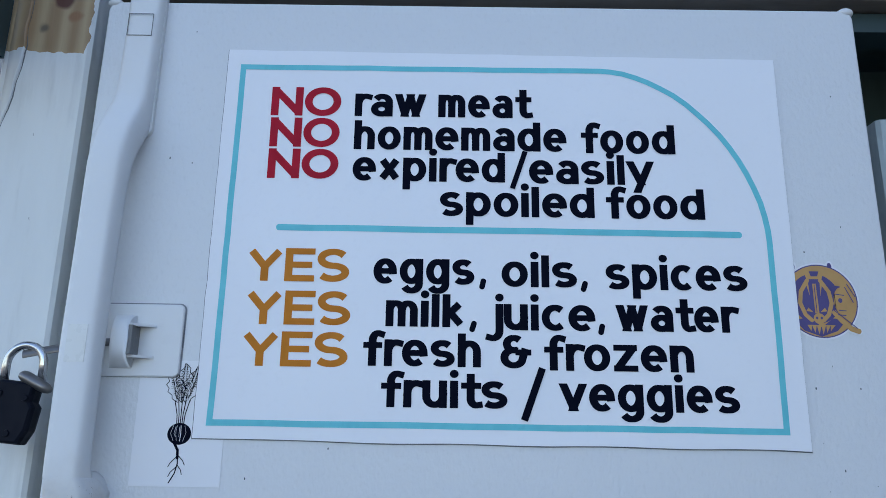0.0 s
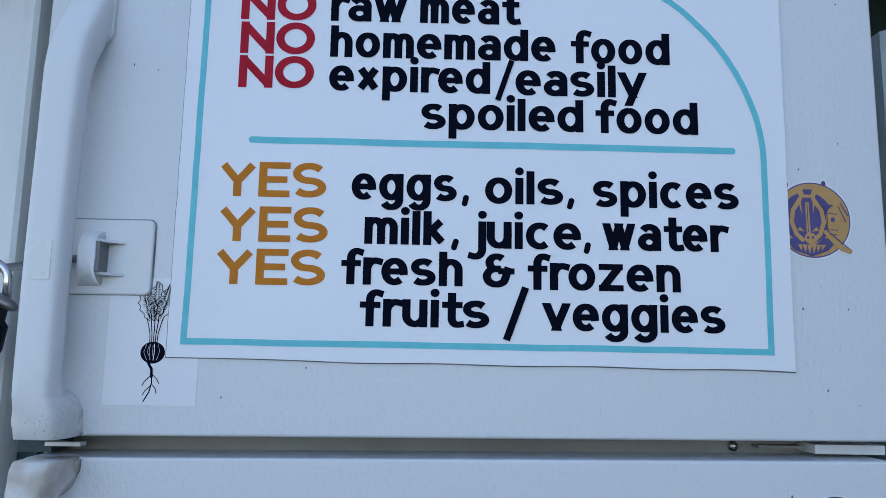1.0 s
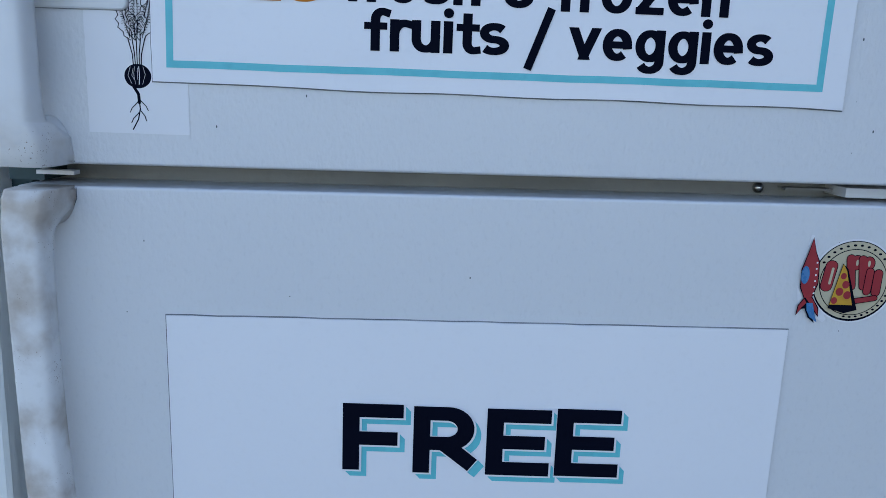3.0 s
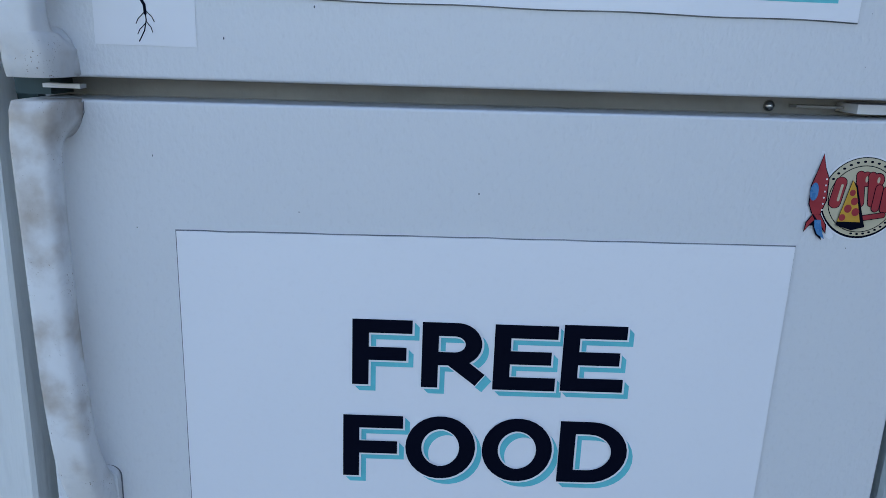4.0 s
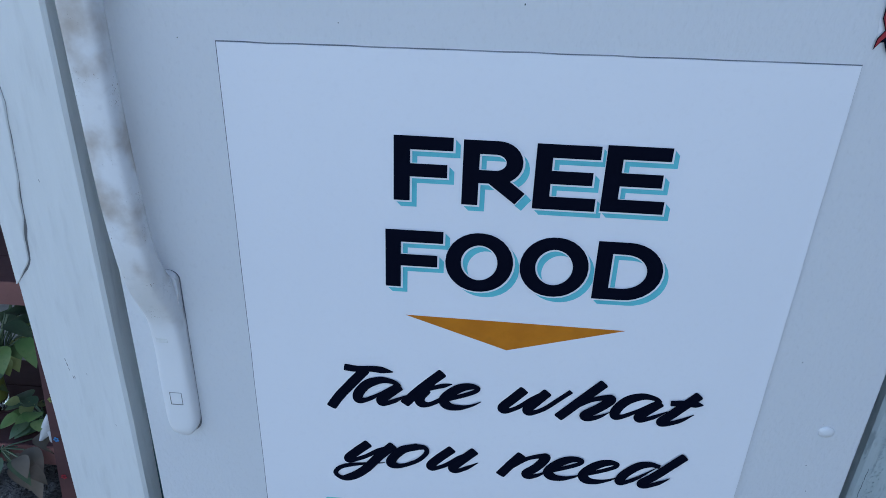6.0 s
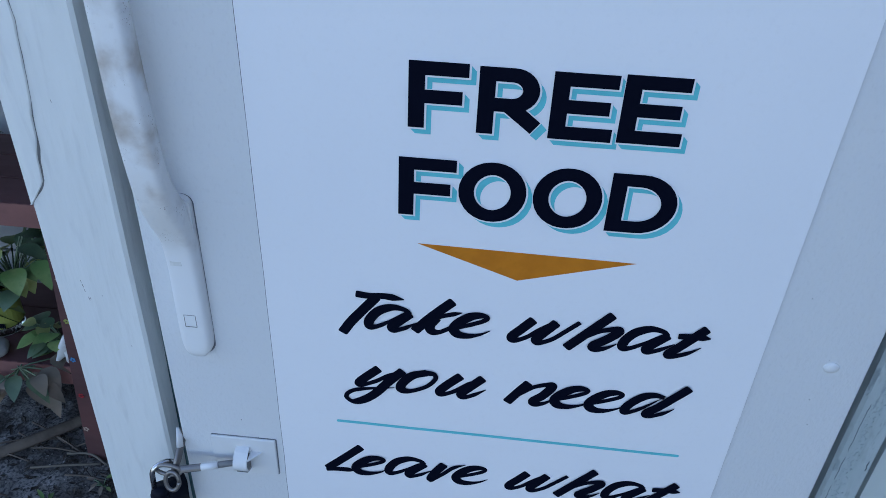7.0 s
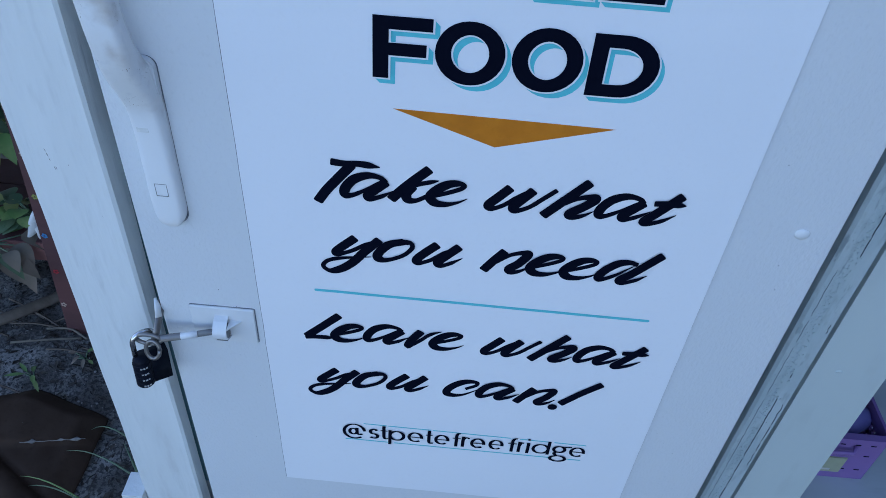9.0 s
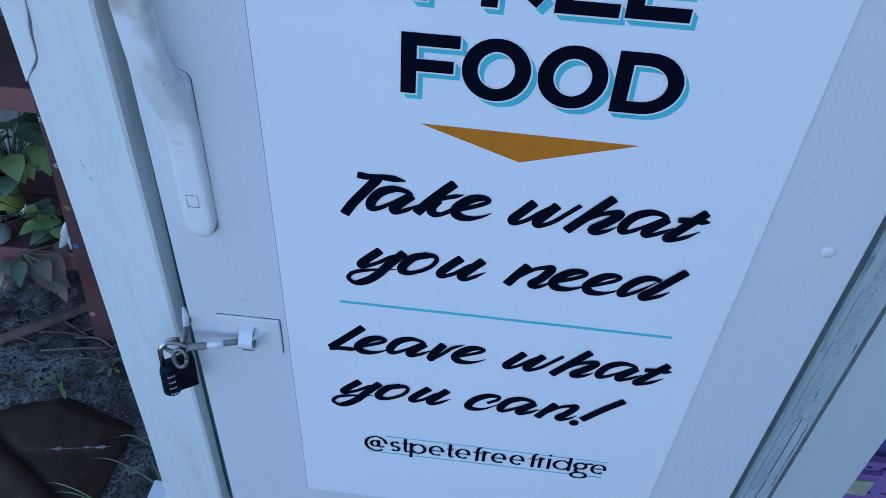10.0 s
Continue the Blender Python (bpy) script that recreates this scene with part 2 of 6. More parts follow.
STICK_PURPLE = material("sticker_purple", (0.065, 0.05, 0.20), 0.4, (0.055, 0.045, 0.17), 60.0, 0.5)
STICK_ORANGE = material("sticker_orange", (0.53, 0.30, 0.095), 0.4, (0.46, 0.24, 0.08), 60.0, 0.5)
STICK_CREAM = material("sticker_cream", (0.55, 0.49, 0.34), 0.4, (0.52, 0.46, 0.31), 60.0, 0.5)
STICK_RED = material("sticker_red", (0.36, 0.025, 0.035), 0.4, (0.29, 0.02, 0.03), 60.0, 0.5)
STICK_BLUE = material("sticker_blue", (0.06, 0.22, 0.46), 0.3, (0.05, 0.18, 0.4), 60.0, 0.5)
STICK_YELLOW = material("sticker_yellow", (0.60, 0.34, 0.03), 0.4, (0.52, 0.22, 0.03), 60.0, 0.5)
SHADE_WALL = material("shade_wall_grey", (0.30, 0.29, 0.28), 0.8, (0.25, 0.24, 0.23), 3.0, 0.6)
FOOD = material("brown_paper_packet", (0.30, 0.20, 0.09), 0.6, (0.22, 0.13, 0.06), 14.0, 0.8)
CLOTH = material("blue_violet_packet", (0.11, 0.10, 0.28), 0.5, (0.15, 0.13, 0.33), 14.0, 0.8)


def glass_material(name):
    m = bpy.data.materials.new(name)
    m.use_nodes = True
    b = m.node_tree.nodes["Principled BSDF"]
    b.inputs["Base Color"].default_value = (0.85, 0.92, 0.86, 1)
    b.inputs["Roughness"].default_value = 0.05
    b.inputs["Transmission Weight"].default_value = 1.0
    b.inputs["IOR"].default_value = 1.45
    return m


GLASS = glass_material("jar_glass")


# ---- builders ----
def part(name, bm, mat, parent=None, label="", smooth=False, bevel=0.0, segments=2):
    """Links a bmesh as one mesh object, under a thing or part where one is given."""
    if bevel:
        sharp = [e for e in bm.edges if len(e.link_faces) == 2 and e.calc_face_angle(0) > 0.6]
        bmesh.ops.bevel(bm, geom=sharp, offset=bevel, segments=segments, affect="EDGES", profile=0.6)
    bmesh.ops.recalc_face_normals(bm, faces=bm.faces[:])
    me = bpy.data.meshes.new(name)
    bm.to_mesh(me)
    bm.free()
    me.materials.append(mat)
    if smooth:
        for p in me.polygons:
            p.use_smooth = True
    ob = new(name, me)
    if parent:
        ob.parent = parent
    if label:
        ob["label"] = label
    return ob


def thing(name, label, category, at=(0, 0, 0), group="", kind=""):
    ob = new(name)
    ob.location = at
    return tagged(ob, label, category, group, kind)


def box(x0, x1, y0, y1, z0, z1, bm=None):
    bm = bm or bmesh.new()
    v = [bm.verts.new((x, y, z)) for x in (x0, x1) for y in (y0, y1) for z in (z0, z1)]
    for f in ((0, 1, 3, 2), (4, 6, 7, 5), (0, 4, 5, 1), (2, 3, 7, 6), (0, 2, 6, 4), (1, 5, 7, 3)):
        bm.faces.new([v[i] for i in f])
    return bm


def loft(sections, bm=None, closed_ends=True):
    """Skin through rings of points that all have the same count."""
    bm = bm or bmesh.new()
    rings = [[bm.verts.new(p) for p in s] for s in sections]
    k = len(rings[0])
    for a, b in zip(rings, rings[1:]):
        for i in range(k):
            bm.faces.new((a[i], a[(i + 1) % k], b[(i + 1) % k], b[i]))
    if closed_ends:
        bm.faces.new(rings[0][::-1])
        bm.faces.new(rings[-1])
    return bm


def tube(points, radius, sides=10, bm=None, flat=1.0):
    """A round bar along a smooth line; radius may be a list, one for each point."""
    pts = [Vector(p) for p in points]
    rad = radius if isinstance(radius, (list, tuple)) else [radius] * len(pts)
    sections, up = [], None
    for i, p in enumerate(pts):
        d = (pts[min(i + 1, len(pts) - 1)] - pts[max(i - 1, 0)]).normalized()
        if up is None:
            up = d.orthogonal().normalized()
        up = (up - d * up.dot(d)).normalized()
        side = d.cross(up)
        sections.append([p + up * rad[i] * math.cos(a) + side * rad[i] * flat * math.sin(a)
                         for a in (2 * math.pi * j / sides for j in range(sides))])
    return loft(sections, bm)


def curve_points(ctrl, n=8):
    """Catmull-Rom line through control points."""
    c = [Vector(p) for p in ctrl]
    c = [c[0] * 2 - c[1]] + c + [c[-1] * 2 - c[-2]]
    out = []
    for i in range(1, len(c) - 2):
        p0, p1, p2, p3 = c[i - 1:i + 3]
        for j in range(n):
            t = j / n
            out.append(0.5 * (2 * p1 + (p2 - p0) * t + (2 * p0 - 5 * p1 + 4 * p2 - p3) * t * t + (3 * p1 - p0 - 3 * p2 + p3) * t ** 3))
    out.append(c[-2])
    return out


def disc(cx, cz, rx, rz, y, bm=None, n=32, a0=0.0, a1=360.0):
    bm = bm or bmesh.new()
    full = abs(a1 - a0) >= 360
    pts = [(cx + rx * math.cos(radians(a0 + (a1 - a0) * i / n)), y, cz + rz * math.sin(radians(a0 + (a1 - a0) * i / n))) for i in range(n if full else n + 1)]
    bm.faces.new([bm.verts.new(p) for p in pts])
    return bm


def flat_poly(pts, y, bm=None):
    bm = bm or bmesh.new()
    bm.faces.new([bm.verts.new((x, y, z)) for x, z in pts])
    return bm


def lathe(profile, n=24, bm=None, at=(0, 0, 0)):
    """Turned shape from (radius, height) pairs."""
    return loft([[(at[0] + r * math.cos(2 * math.pi * i / n), at[1] + r * math.sin(2 * math.pi * i / n), at[2] + h) for i in range(n)] for r, h in profile], bm)


# ---- hand lettering: each letter is drawn with a brush along lines and arcs ----
GLYPHS = {
    "a": "A .4 .66 .37 .34 150 0 L .77 0;A .38 .27 .37 .28 0 360", "c": "A .42 .5 .42 .5 48 312", "d": "A .42 .5 .42 .5 0 360;L .84 1.34 .84 0",
    "e": "A .42 .5 .42 .5 0 312;L .1 .5 .8 .5", "f": "A .5 1.1 .27 .34 70 180 L .23 0;L -.02 .86 .5 .86",
    "g": "A .42 .5 .42 .5 0 360;L .84 1 .84 -.14 A .44 -.14 .4 .34 0 -155", "h": "L 0 1.34 0 0;A .36 .6 .36 .4 180 0 L .72 0",
    "i": "L 0 1 0 0;D 0 1.47", "j": "L .32 1 .32 -.2 A .02 -.2 .3 .35 0 -110;D .32 1.47",
    "k": "L 0 1.34 0 0;L .62 1 .04 .42;L .2 .55 .68 0", "l": "L 0 1.34 0 0",
    "m": "L 0 1 0 0;A .29 .65 .29 .35 180 0 L .58 0;A .87 .65 .29 .35 180 0 L 1.16 0", "n": "L 0 1 0 0;A .36 .6 .36 .4 180 0 L .72 0",
    "o": "A .42 .5 .42 .5 0 360", "p": "A .42 .5 .42 .5 0 360;L 0 1 0 -.45", "r": "L 0 1 0 0;A .38 .55 .38 .45 180 72",
    "s": "A .40 .74 .37 .26 32 270 A .40 .24 .40 .24 90 -148", "t": "L .28 1.34 .28 .3 A .54 .3 .26 .3 180 285;L .04 .92 .56 .92",
    "u": "L 0 1 0 .4 A .36 .4 .36 .4 180 360;L .72 1 .72 0", "v": "L 0 1 .42 0;L .42 0 .84 1", "w": "L 0 1 .3 0;L .3 0 .59 1;L .59 1 .88 0;L .88 0 1.18 1",
    "x": "L 0 1 .74 0;L .74 1 0 0", "y": "L 0 1 .45 0;L .92 1 .32 -.42", "q": "A .40 .66 .32 .34 0 360;L .62 .94 1.0 1.02;A .42 -.42 .44 .32 0 360;L .22 .38 .14 .18 .30 -.10", "z": "L 0 1 .72 1;L .74 1.02 -.02 -.02;L 0 0 .74 0",
    "&": "A .46 1.02 .34 .3 40 270;A .44 .36 .44 .37 90 335 L .96 .62;L .72 .62 1.1 .62", ",": "L .1 .08 -.02 -.32",
    "@": "A .52 .5 .22 .28 0 360;L .74 .78 .74 .4 A .9 .4 .16 .2 180 330;A .58 .5 .62 .72 15 310",
    "N": "L 0 0 0 1;L 0 1 .8 0;L .8 1 .8 0", "O": "A .48 .5 .48 .5 0 360", "Y": "L 0 1 .44 .42;L .88 1 .44 .42;L .44 .5 .44 0",
    "E": "L 0 1 0 0;L 0 1 .7 1;L 0 .5 .62 .5;L 0 0 .7 0", "S": "A .42 .74 .38 .26 30 270 A .42 .24 .4 .24 90 -150",
    "F": "L 0 1 0 0;L 0 1 .8 1;L 0 .48 .7 .48", "R": "L 0 1 0 0;L 0 1 .48 1 A .48 .72 .34 .28 90 -90 L 0 .44;L .40 .45 .96 .04",
    "D": "L 0 1 0 0;L 0 1 .4 1 A .4 .5 .54 .5 90 -90 L 0 0",
}
# slanted brush script: the path of the brush for each letter, upright and in x-heights from its first touch
SCRIPT = {
    "T": "0.00 0.00 -0.01 -0.49 -0.01 -0.93 0.05 -1.33;-0.59 0.07 -0.26 0.04 0.18 0.07 0.77 0.01",
    "a": "0.00 0.00 -0.24 0.13 -0.62 0.18 -0.88 0.02 -0.89 -0.29 -0.75 -0.51 -0.55 -0.56 -0.35 -0.36 -0.20 -0.00;0.00 0.00 -0.09 -0.33 -0.11 -0.50 0.06 -0.60 0.25 -0.51 0.44 -0.26",
    "k": "0.00 0.00 -0.08 -0.35 -0.14 -0.71 -0.16 -1.11;-0.09 -0.73 0.11 -0.52 0.54 -0.33;0.04 -0.61 0.08 -0.89 0.29 -1.08 0.51 -1.09 0.66 -0.92 0.76 -0.76",
    "e": "0.00 0.00 0.27 0.15 0.48 0.32 0.46 0.44 0.25 0.49 0.02 0.42 -0.11 0.20 -0.08 -0.05 0.20 -0.24 0.52 -0.27 0.78 -0.17 0.92 -0.01",
    "y": "0.00 0.00 -0.10 -0.36 -0.12 -0.59 0.04 -0.67 0.30 -0.48 0.47 -0.21 0.67 0.02;0.71 0.01 0.66 -0.50 0.66 -0.95 0.54 -1.26 0.29 -1.39 -0.06 -1.21 -0.09 -0.97 0.21 -0.82 1.00 -0.67",
    "o": "0.00 0.00 -0.30 -0.16 -0.32 -0.53 -0.16 -0.74 0.14 -0.77 0.42 -0.53 0.43 -0.21 0.24 -0.02 0.00 0.00",
    "u": "0.00 0.00 -0.08 -0.35 -0.09 -0.64 0.09 -0.76 0.30 -0.62 0.45 -0.26 0.63 0.00;0.65 0.00 0.59 -0.37 0.57 -0.67 0.78 -0.78 0.94 -0.67 1.10 -0.42",
    "w": "0.00 0.00 -0.03 -0.32 -0.05 -0.63 0.16 -0.74 0.34 -0.60 0.45 -0.29 0.60 -0.03;0.65 -0.02 0.63 -0.35 0.64 -0.64 0.85 -0.74 1.04 -0.58 1.13 -0.26 1.21 0.07",
    "h": "0.00 0.00 -0.05 -0.40 -0.10 -0.81 -0.15 -1.23;-0.04 -0.82 0.16 -0.56 0.47 -0.45 0.65 -0.53 0.59 -0.80 0.45 -1.09 0.68 -1.19 0.87 -1.10 0.98 -0.93",
    "t": "0.00 0.00 -0.04 -0.32 -0.08 -0.68 -0.12 -0.95 0.09 -1.01 0.32 -0.88 0.47 -0.64;-0.45 -0.30 -0.09 -0.27 0.39 -0.29",
    "n": "0.00 0.00 0.01 -0.35 0.05 -0.79;0.10 -0.45 0.26 -0.10 0.57 0.03 0.73 -0.06 0.77 -0.41 0.70 -0.66 0.91 -0.77 1.09 -0.68 1.17 -0.47",
    "d": "0.00 0.00 -0.29 0.06 -0.55 -0.02 -0.65 -0.32 -0.58 -0.60 -0.39 -0.69 -0.20 -0.49 -0.04 -0.05;0.30 0.43 0.25 0.04 0.19 -0.37 0.10 -0.65 0.32 -0.74 0.54 -0.60 0.66 -0.39",
    "L": "0.00 0.00 -0.12 -0.54 -0.26 -1.10;-0.25 -1.16 0.10 -1.10 0.63 -1.09",
    "v": "0.00 0.00 0.04 -0.42 0.19 -0.77 0.31 -0.46 0.38 -0.09 0.62 0.10",
    "c": "0.00 0.00 0.16 0.22 0.05 0.40 -0.33 0.39 -0.54 0.11 -0.49 -0.24 -0.21 -0.41 0.17 -0.35 0.43 0.03",
    "!": "0.00 0.00 -0.18 -0.55 -0.30 -1.22;-0.38 -1.45",
}


def strokes(spec):
    """The lines of one letter, as lists of points with a mark for dots."""
    out = []
    for s in spec.split(";"):
        tok, pts, i, dot = s.split(), [], 0, False
        while i < len(tok):
            if tok[i] == "A":
                cx, cy, rx, ry, a0, a1 = (float(v) for v in tok[i + 1:i + 7])
                n = max(6, int(abs(a1 - a0) / 12))
                pts += [(cx + rx * math.cos(radians(a0 + (a1 - a0) * j / n)), cy + ry * math.sin(radians(a0 + (a1 - a0) * j / n))) for j in range(n + 1)]
                i += 7
            else:
                dot = tok[i] == "D"
                j = i + 1
                while j < len(tok) and tok[j] not in "ALD":
                    j += 2
                pts += [(float(tok[k]), float(tok[k + 1])) for k in range(i + 1, j, 2)]
                i = j
        clean = [pts[0]]
        for p in pts[1:]:
            if math.hypot(p[0] - clean[-1][0], p[1] - clean[-1][1]) > 1e-3:
                clean.append(p)
        out.append((clean, dot))
    return out


def ribbon(bm, pts, half, y, round_ends=True, reach=None):
    """A brush stroke in the plane of the sign; half(direction) gives half its width."""
    p = [Vector(q) for q in pts]
    way = (p[-1] - p[0]).normalized()
    if reach and not round_ends and len(p) == 2 and 0.86 < abs(way.y) < 0.99:
        # a slanting stroke is cut off level at both ends
        w = half(way) / abs(way.y)
        ends = p[0] - way * reach[1] / abs(way.y), p[1] + way * reach[1] / abs(way.y)
        bm.faces.new([bm.verts.new((q.x + k * w, y, q.y)) for q, k in ((ends[0], -1), (ends[0], 1), (ends[1], 1), (ends[1], -1))])
        return
    if not round_ends and (len(p) < 9 or (p[0] - p[-1]).length > 1e-4):
        for a, b in ((0, 1), (-1, -2)):
            d = (p[a] - p[b]).normalized()
            if max(abs(d.x), abs(d.y)) > 0.93:
                p[a] = p[a] + d * (reach[0] * abs(d.x) + reach[1] * abs(d.y) if reach else half(Vector((-d.y, d.x))) * 0.92)
    closed = len(p) > 8 and (p[0] - p[-1]).length < 1e-4
    if closed:
        p = p[:-1]
    n = len(p)
    left, right = [], []
    for i in range(n):
        a = p[(i - 1) % n] if closed or i else None
        b = p[(i + 1) % n] if closed or i < n - 1 else None
        d0 = (p[i] - a).normalized() if a is not None else (b - p[i]).normalized()
        d1 = (b - p[i]).normalized() if b is not None else d0
        d = d0 + d1
        d = d.normalized() if d.length > 1e-6 else d1
        grow = 1 / max(0.45, d.dot(d1))
        w = half(d) * grow
        nrm = Vector((-d.y, d.x))
        left.append(p[i] + nrm * w)
        right.append(p[i] - nrm * w)
    if round_ends and not closed:
        def cap(c, d, w):
            t = Vector((-d.y, d.x))
            return [c + t * w * math.cos(math.pi * k / 6) + d * w * 0.9 * math.sin(math.pi * k / 6) for k in range(1, 6)]
        d_end, d_start = (p[-1] - p[-2]).normalized(), (p[0] - p[1]).normalized()
        ends = cap(p[-1], d_end, half(d_end)), cap(p[0], d_start, half(-d_start))
    vl = [bm.verts.new((q.x, y, q.y)) for q in left]
    vr = [bm.verts.new((q.x, y, q.y)) for q in right]
    for i in range(n if closed else n - 1):
        j = (i + 1) % n
        bm.faces.new((vl[i], vl[j], vr[j], vr[i]))
    if round_ends and not closed:
        bm.faces.new([vl[-1]] + [bm.verts.new((q.x, y, q.y)) for q in ends[0]] + [vr[-1]])
        bm.faces.new([vr[0]] + [bm.verts.new((q.x, y, q.y)) for q in ends[1]] + [vl[0]])


def lettering(text, x0, x1, base, xh, stroke, y, font=GLYPHS, slant=0.0, clear=0.003, nib=None, ends=True, shift=(0, 0), grow=0.0, ratio=1.0):
    """Writes a word between x0 and x1 on a baseline, its small letters xh high, with a brush as wide as stroke; one bmesh a letter."""
    cells = []
    for ch in text:
        ss = strokes(font[ch])
        lo = min(q[0] for s, _ in ss for q in s)
        hi = max(q[0] for s, _ in ss for q in s)
        cells.append((ss, lo, hi - lo, stroke + clear - (0.5 * xh if ch == "T" else 0.0) - ((0.14 if ch in "rt" else 0.10) * xh if ch in "rfjt" and font is GLYPHS else 0.0)))
    h = stroke / 2
    wide = sum(c[2] for c in cells)
    sx = (x1 - x0 - stroke - sum(c[3] for c in cells[:-1])) / wide if wide > 1e-6 else xh
    sy = xh - stroke * ratio
    made, pen = [], x0 + h
    for k, (ss, lo, w, after) in enumerate(cells):
        bm = bmesh.new()
        for i, (pts, dot) in enumerate(ss):
            q = []
            for u, v in pts:
                xx = pen + (u - lo) * sx
                zz = base + h * ratio + v * sy
                q.append((xx + slant * (zz - base) + shift[0], zz + shift[1]))
            lay = y - 0.00006 * ((i + 3 * (k % 2)) % 7)
            if dot:
                disc(q[0][0], q[0][1], h * 1.1 + grow, h * 1.02 + grow, lay, bm, 16)
            else:
                ribbon(bm, q, (lambda d: h + grow) if nib is None else (lambda d: h * nib(d) + grow), lay, ends, (h + grow, h * ratio + grow))
        made.append(bm)
        pen += w * sx + after
    return made


def brush(bm, pts, widths, y, taper):
    """One pull of a flat brush: its width follows the list, the start is cut square, a rising end runs out thin."""
    p = [Vector(q) for q in pts]
    n = len(p)
    w = [sum(widths[max(0, i - 2):i + 3]) / len(widths[max(0, i - 2):i + 3]) for i in range(n)]
    if taper:
        w = [a * min(1.0, 0.16 + 0.84 * (n - 1 - i) / (0.17 * n)) for i, a in enumerate(w)]
    d = [(p[min(i + 1, n - 1)] - p[max(i - 1, 0)]).normalized() for i in range(n)]
    depth = [y - 0.000004 * i for i in range(n)]
    left = [bm.verts.new((p[i].x - d[i].y * w[i], depth[i], p[i].y + d[i].x * w[i])) for i in range(n)]
    right = [bm.verts.new((p[i].x + d[i].y * w[i], depth[i], p[i].y - d[i].x * w[i])) for i in range(n)]
    for i in range(n - 1):
        bm.faces.new((left[i], left[i + 1], right[i + 1], right[i]))
    for i, way in ((0, -1), (n - 1, 1)):
        if way == 1 and taper:
            continue
        e, side = d[i] * way, Vector((-d[i].y, d[i].x))
        cap = [p[i] + e * w[i] * a + side * w[i] * b for a, b in ((0.20, 0.86), (0.28, 0.55), (0.30, -0.55), (0.22, -0.88))]
        bm.faces.new([left[i]] + [bm.verts.new((q.x, depth[i], q.y)) for q in cap] + [right[i]])


def script_word(text, starts, xh, stroke, y, slant=0.76):
    """Brush script: each letter begins at its own place; thick on the way down, thin on the way up."""
    made = []
    weight = lambda d: stroke / 2 * min(1.0, max(0.50, 0.70 - 0.58 * d.y))
    for k, (ch, (x0, z0)) in enumerate(zip(text, starts)):
        bm = bmesh.new()
        for i, path in enumerate(SCRIPT[ch].split(";")):
            n = [float(v) for v in path.split()]
            q = [(x0 + u * xh + slant * v * xh, z0 + v * xh) for u, v in zip(n[::2], n[1::2])]
            lay = y - 0.0005 * (i % 2) - 0.001 * (k % 2)
            if len(q) == 1:
                disc(q[0][0], q[0][1], stroke * 0.58, stroke * 0.54, lay, bm, 16)
                continue
            sm = [(w.x, w.y) for w in curve_points([(a, b, 0) for a, b in q], 7)]
            ways = [(Vector(sm[min(t + 1, len(sm) - 1)]) - Vector(sm[max(t - 1, 0)])).normalized() for t in range(len(sm))]
            rising = ch != "w" and sm[-1][1] > sm[-8][1] + 0.0015 or (ch in "Ty" and i == 1) or (ch == "t" and i == 1) or (ch == "L" and i == 1)
            brush(bm, sm, [weight(d) for d in ways], lay, rising and ch != "o")
        made.append(bm)
    return made


def line(pts, width, y, bm=None, ends=True, wobble=0.0):
    bm = bm or bmesh.new()
    q = [(x + wobble * noise.noise((i * 0.6, x * 9, 1)), z + wobble * noise.noise((i * 0.6, z * 9, 5))) for i, (x, z) in enumerate(pts)]
    if math.dist(pts[0], pts[-1]) < 1e-5:
        q[-1] = q[0]
    ribbon(bm, q, lambda d: width / 2, y, ends)
    return bm


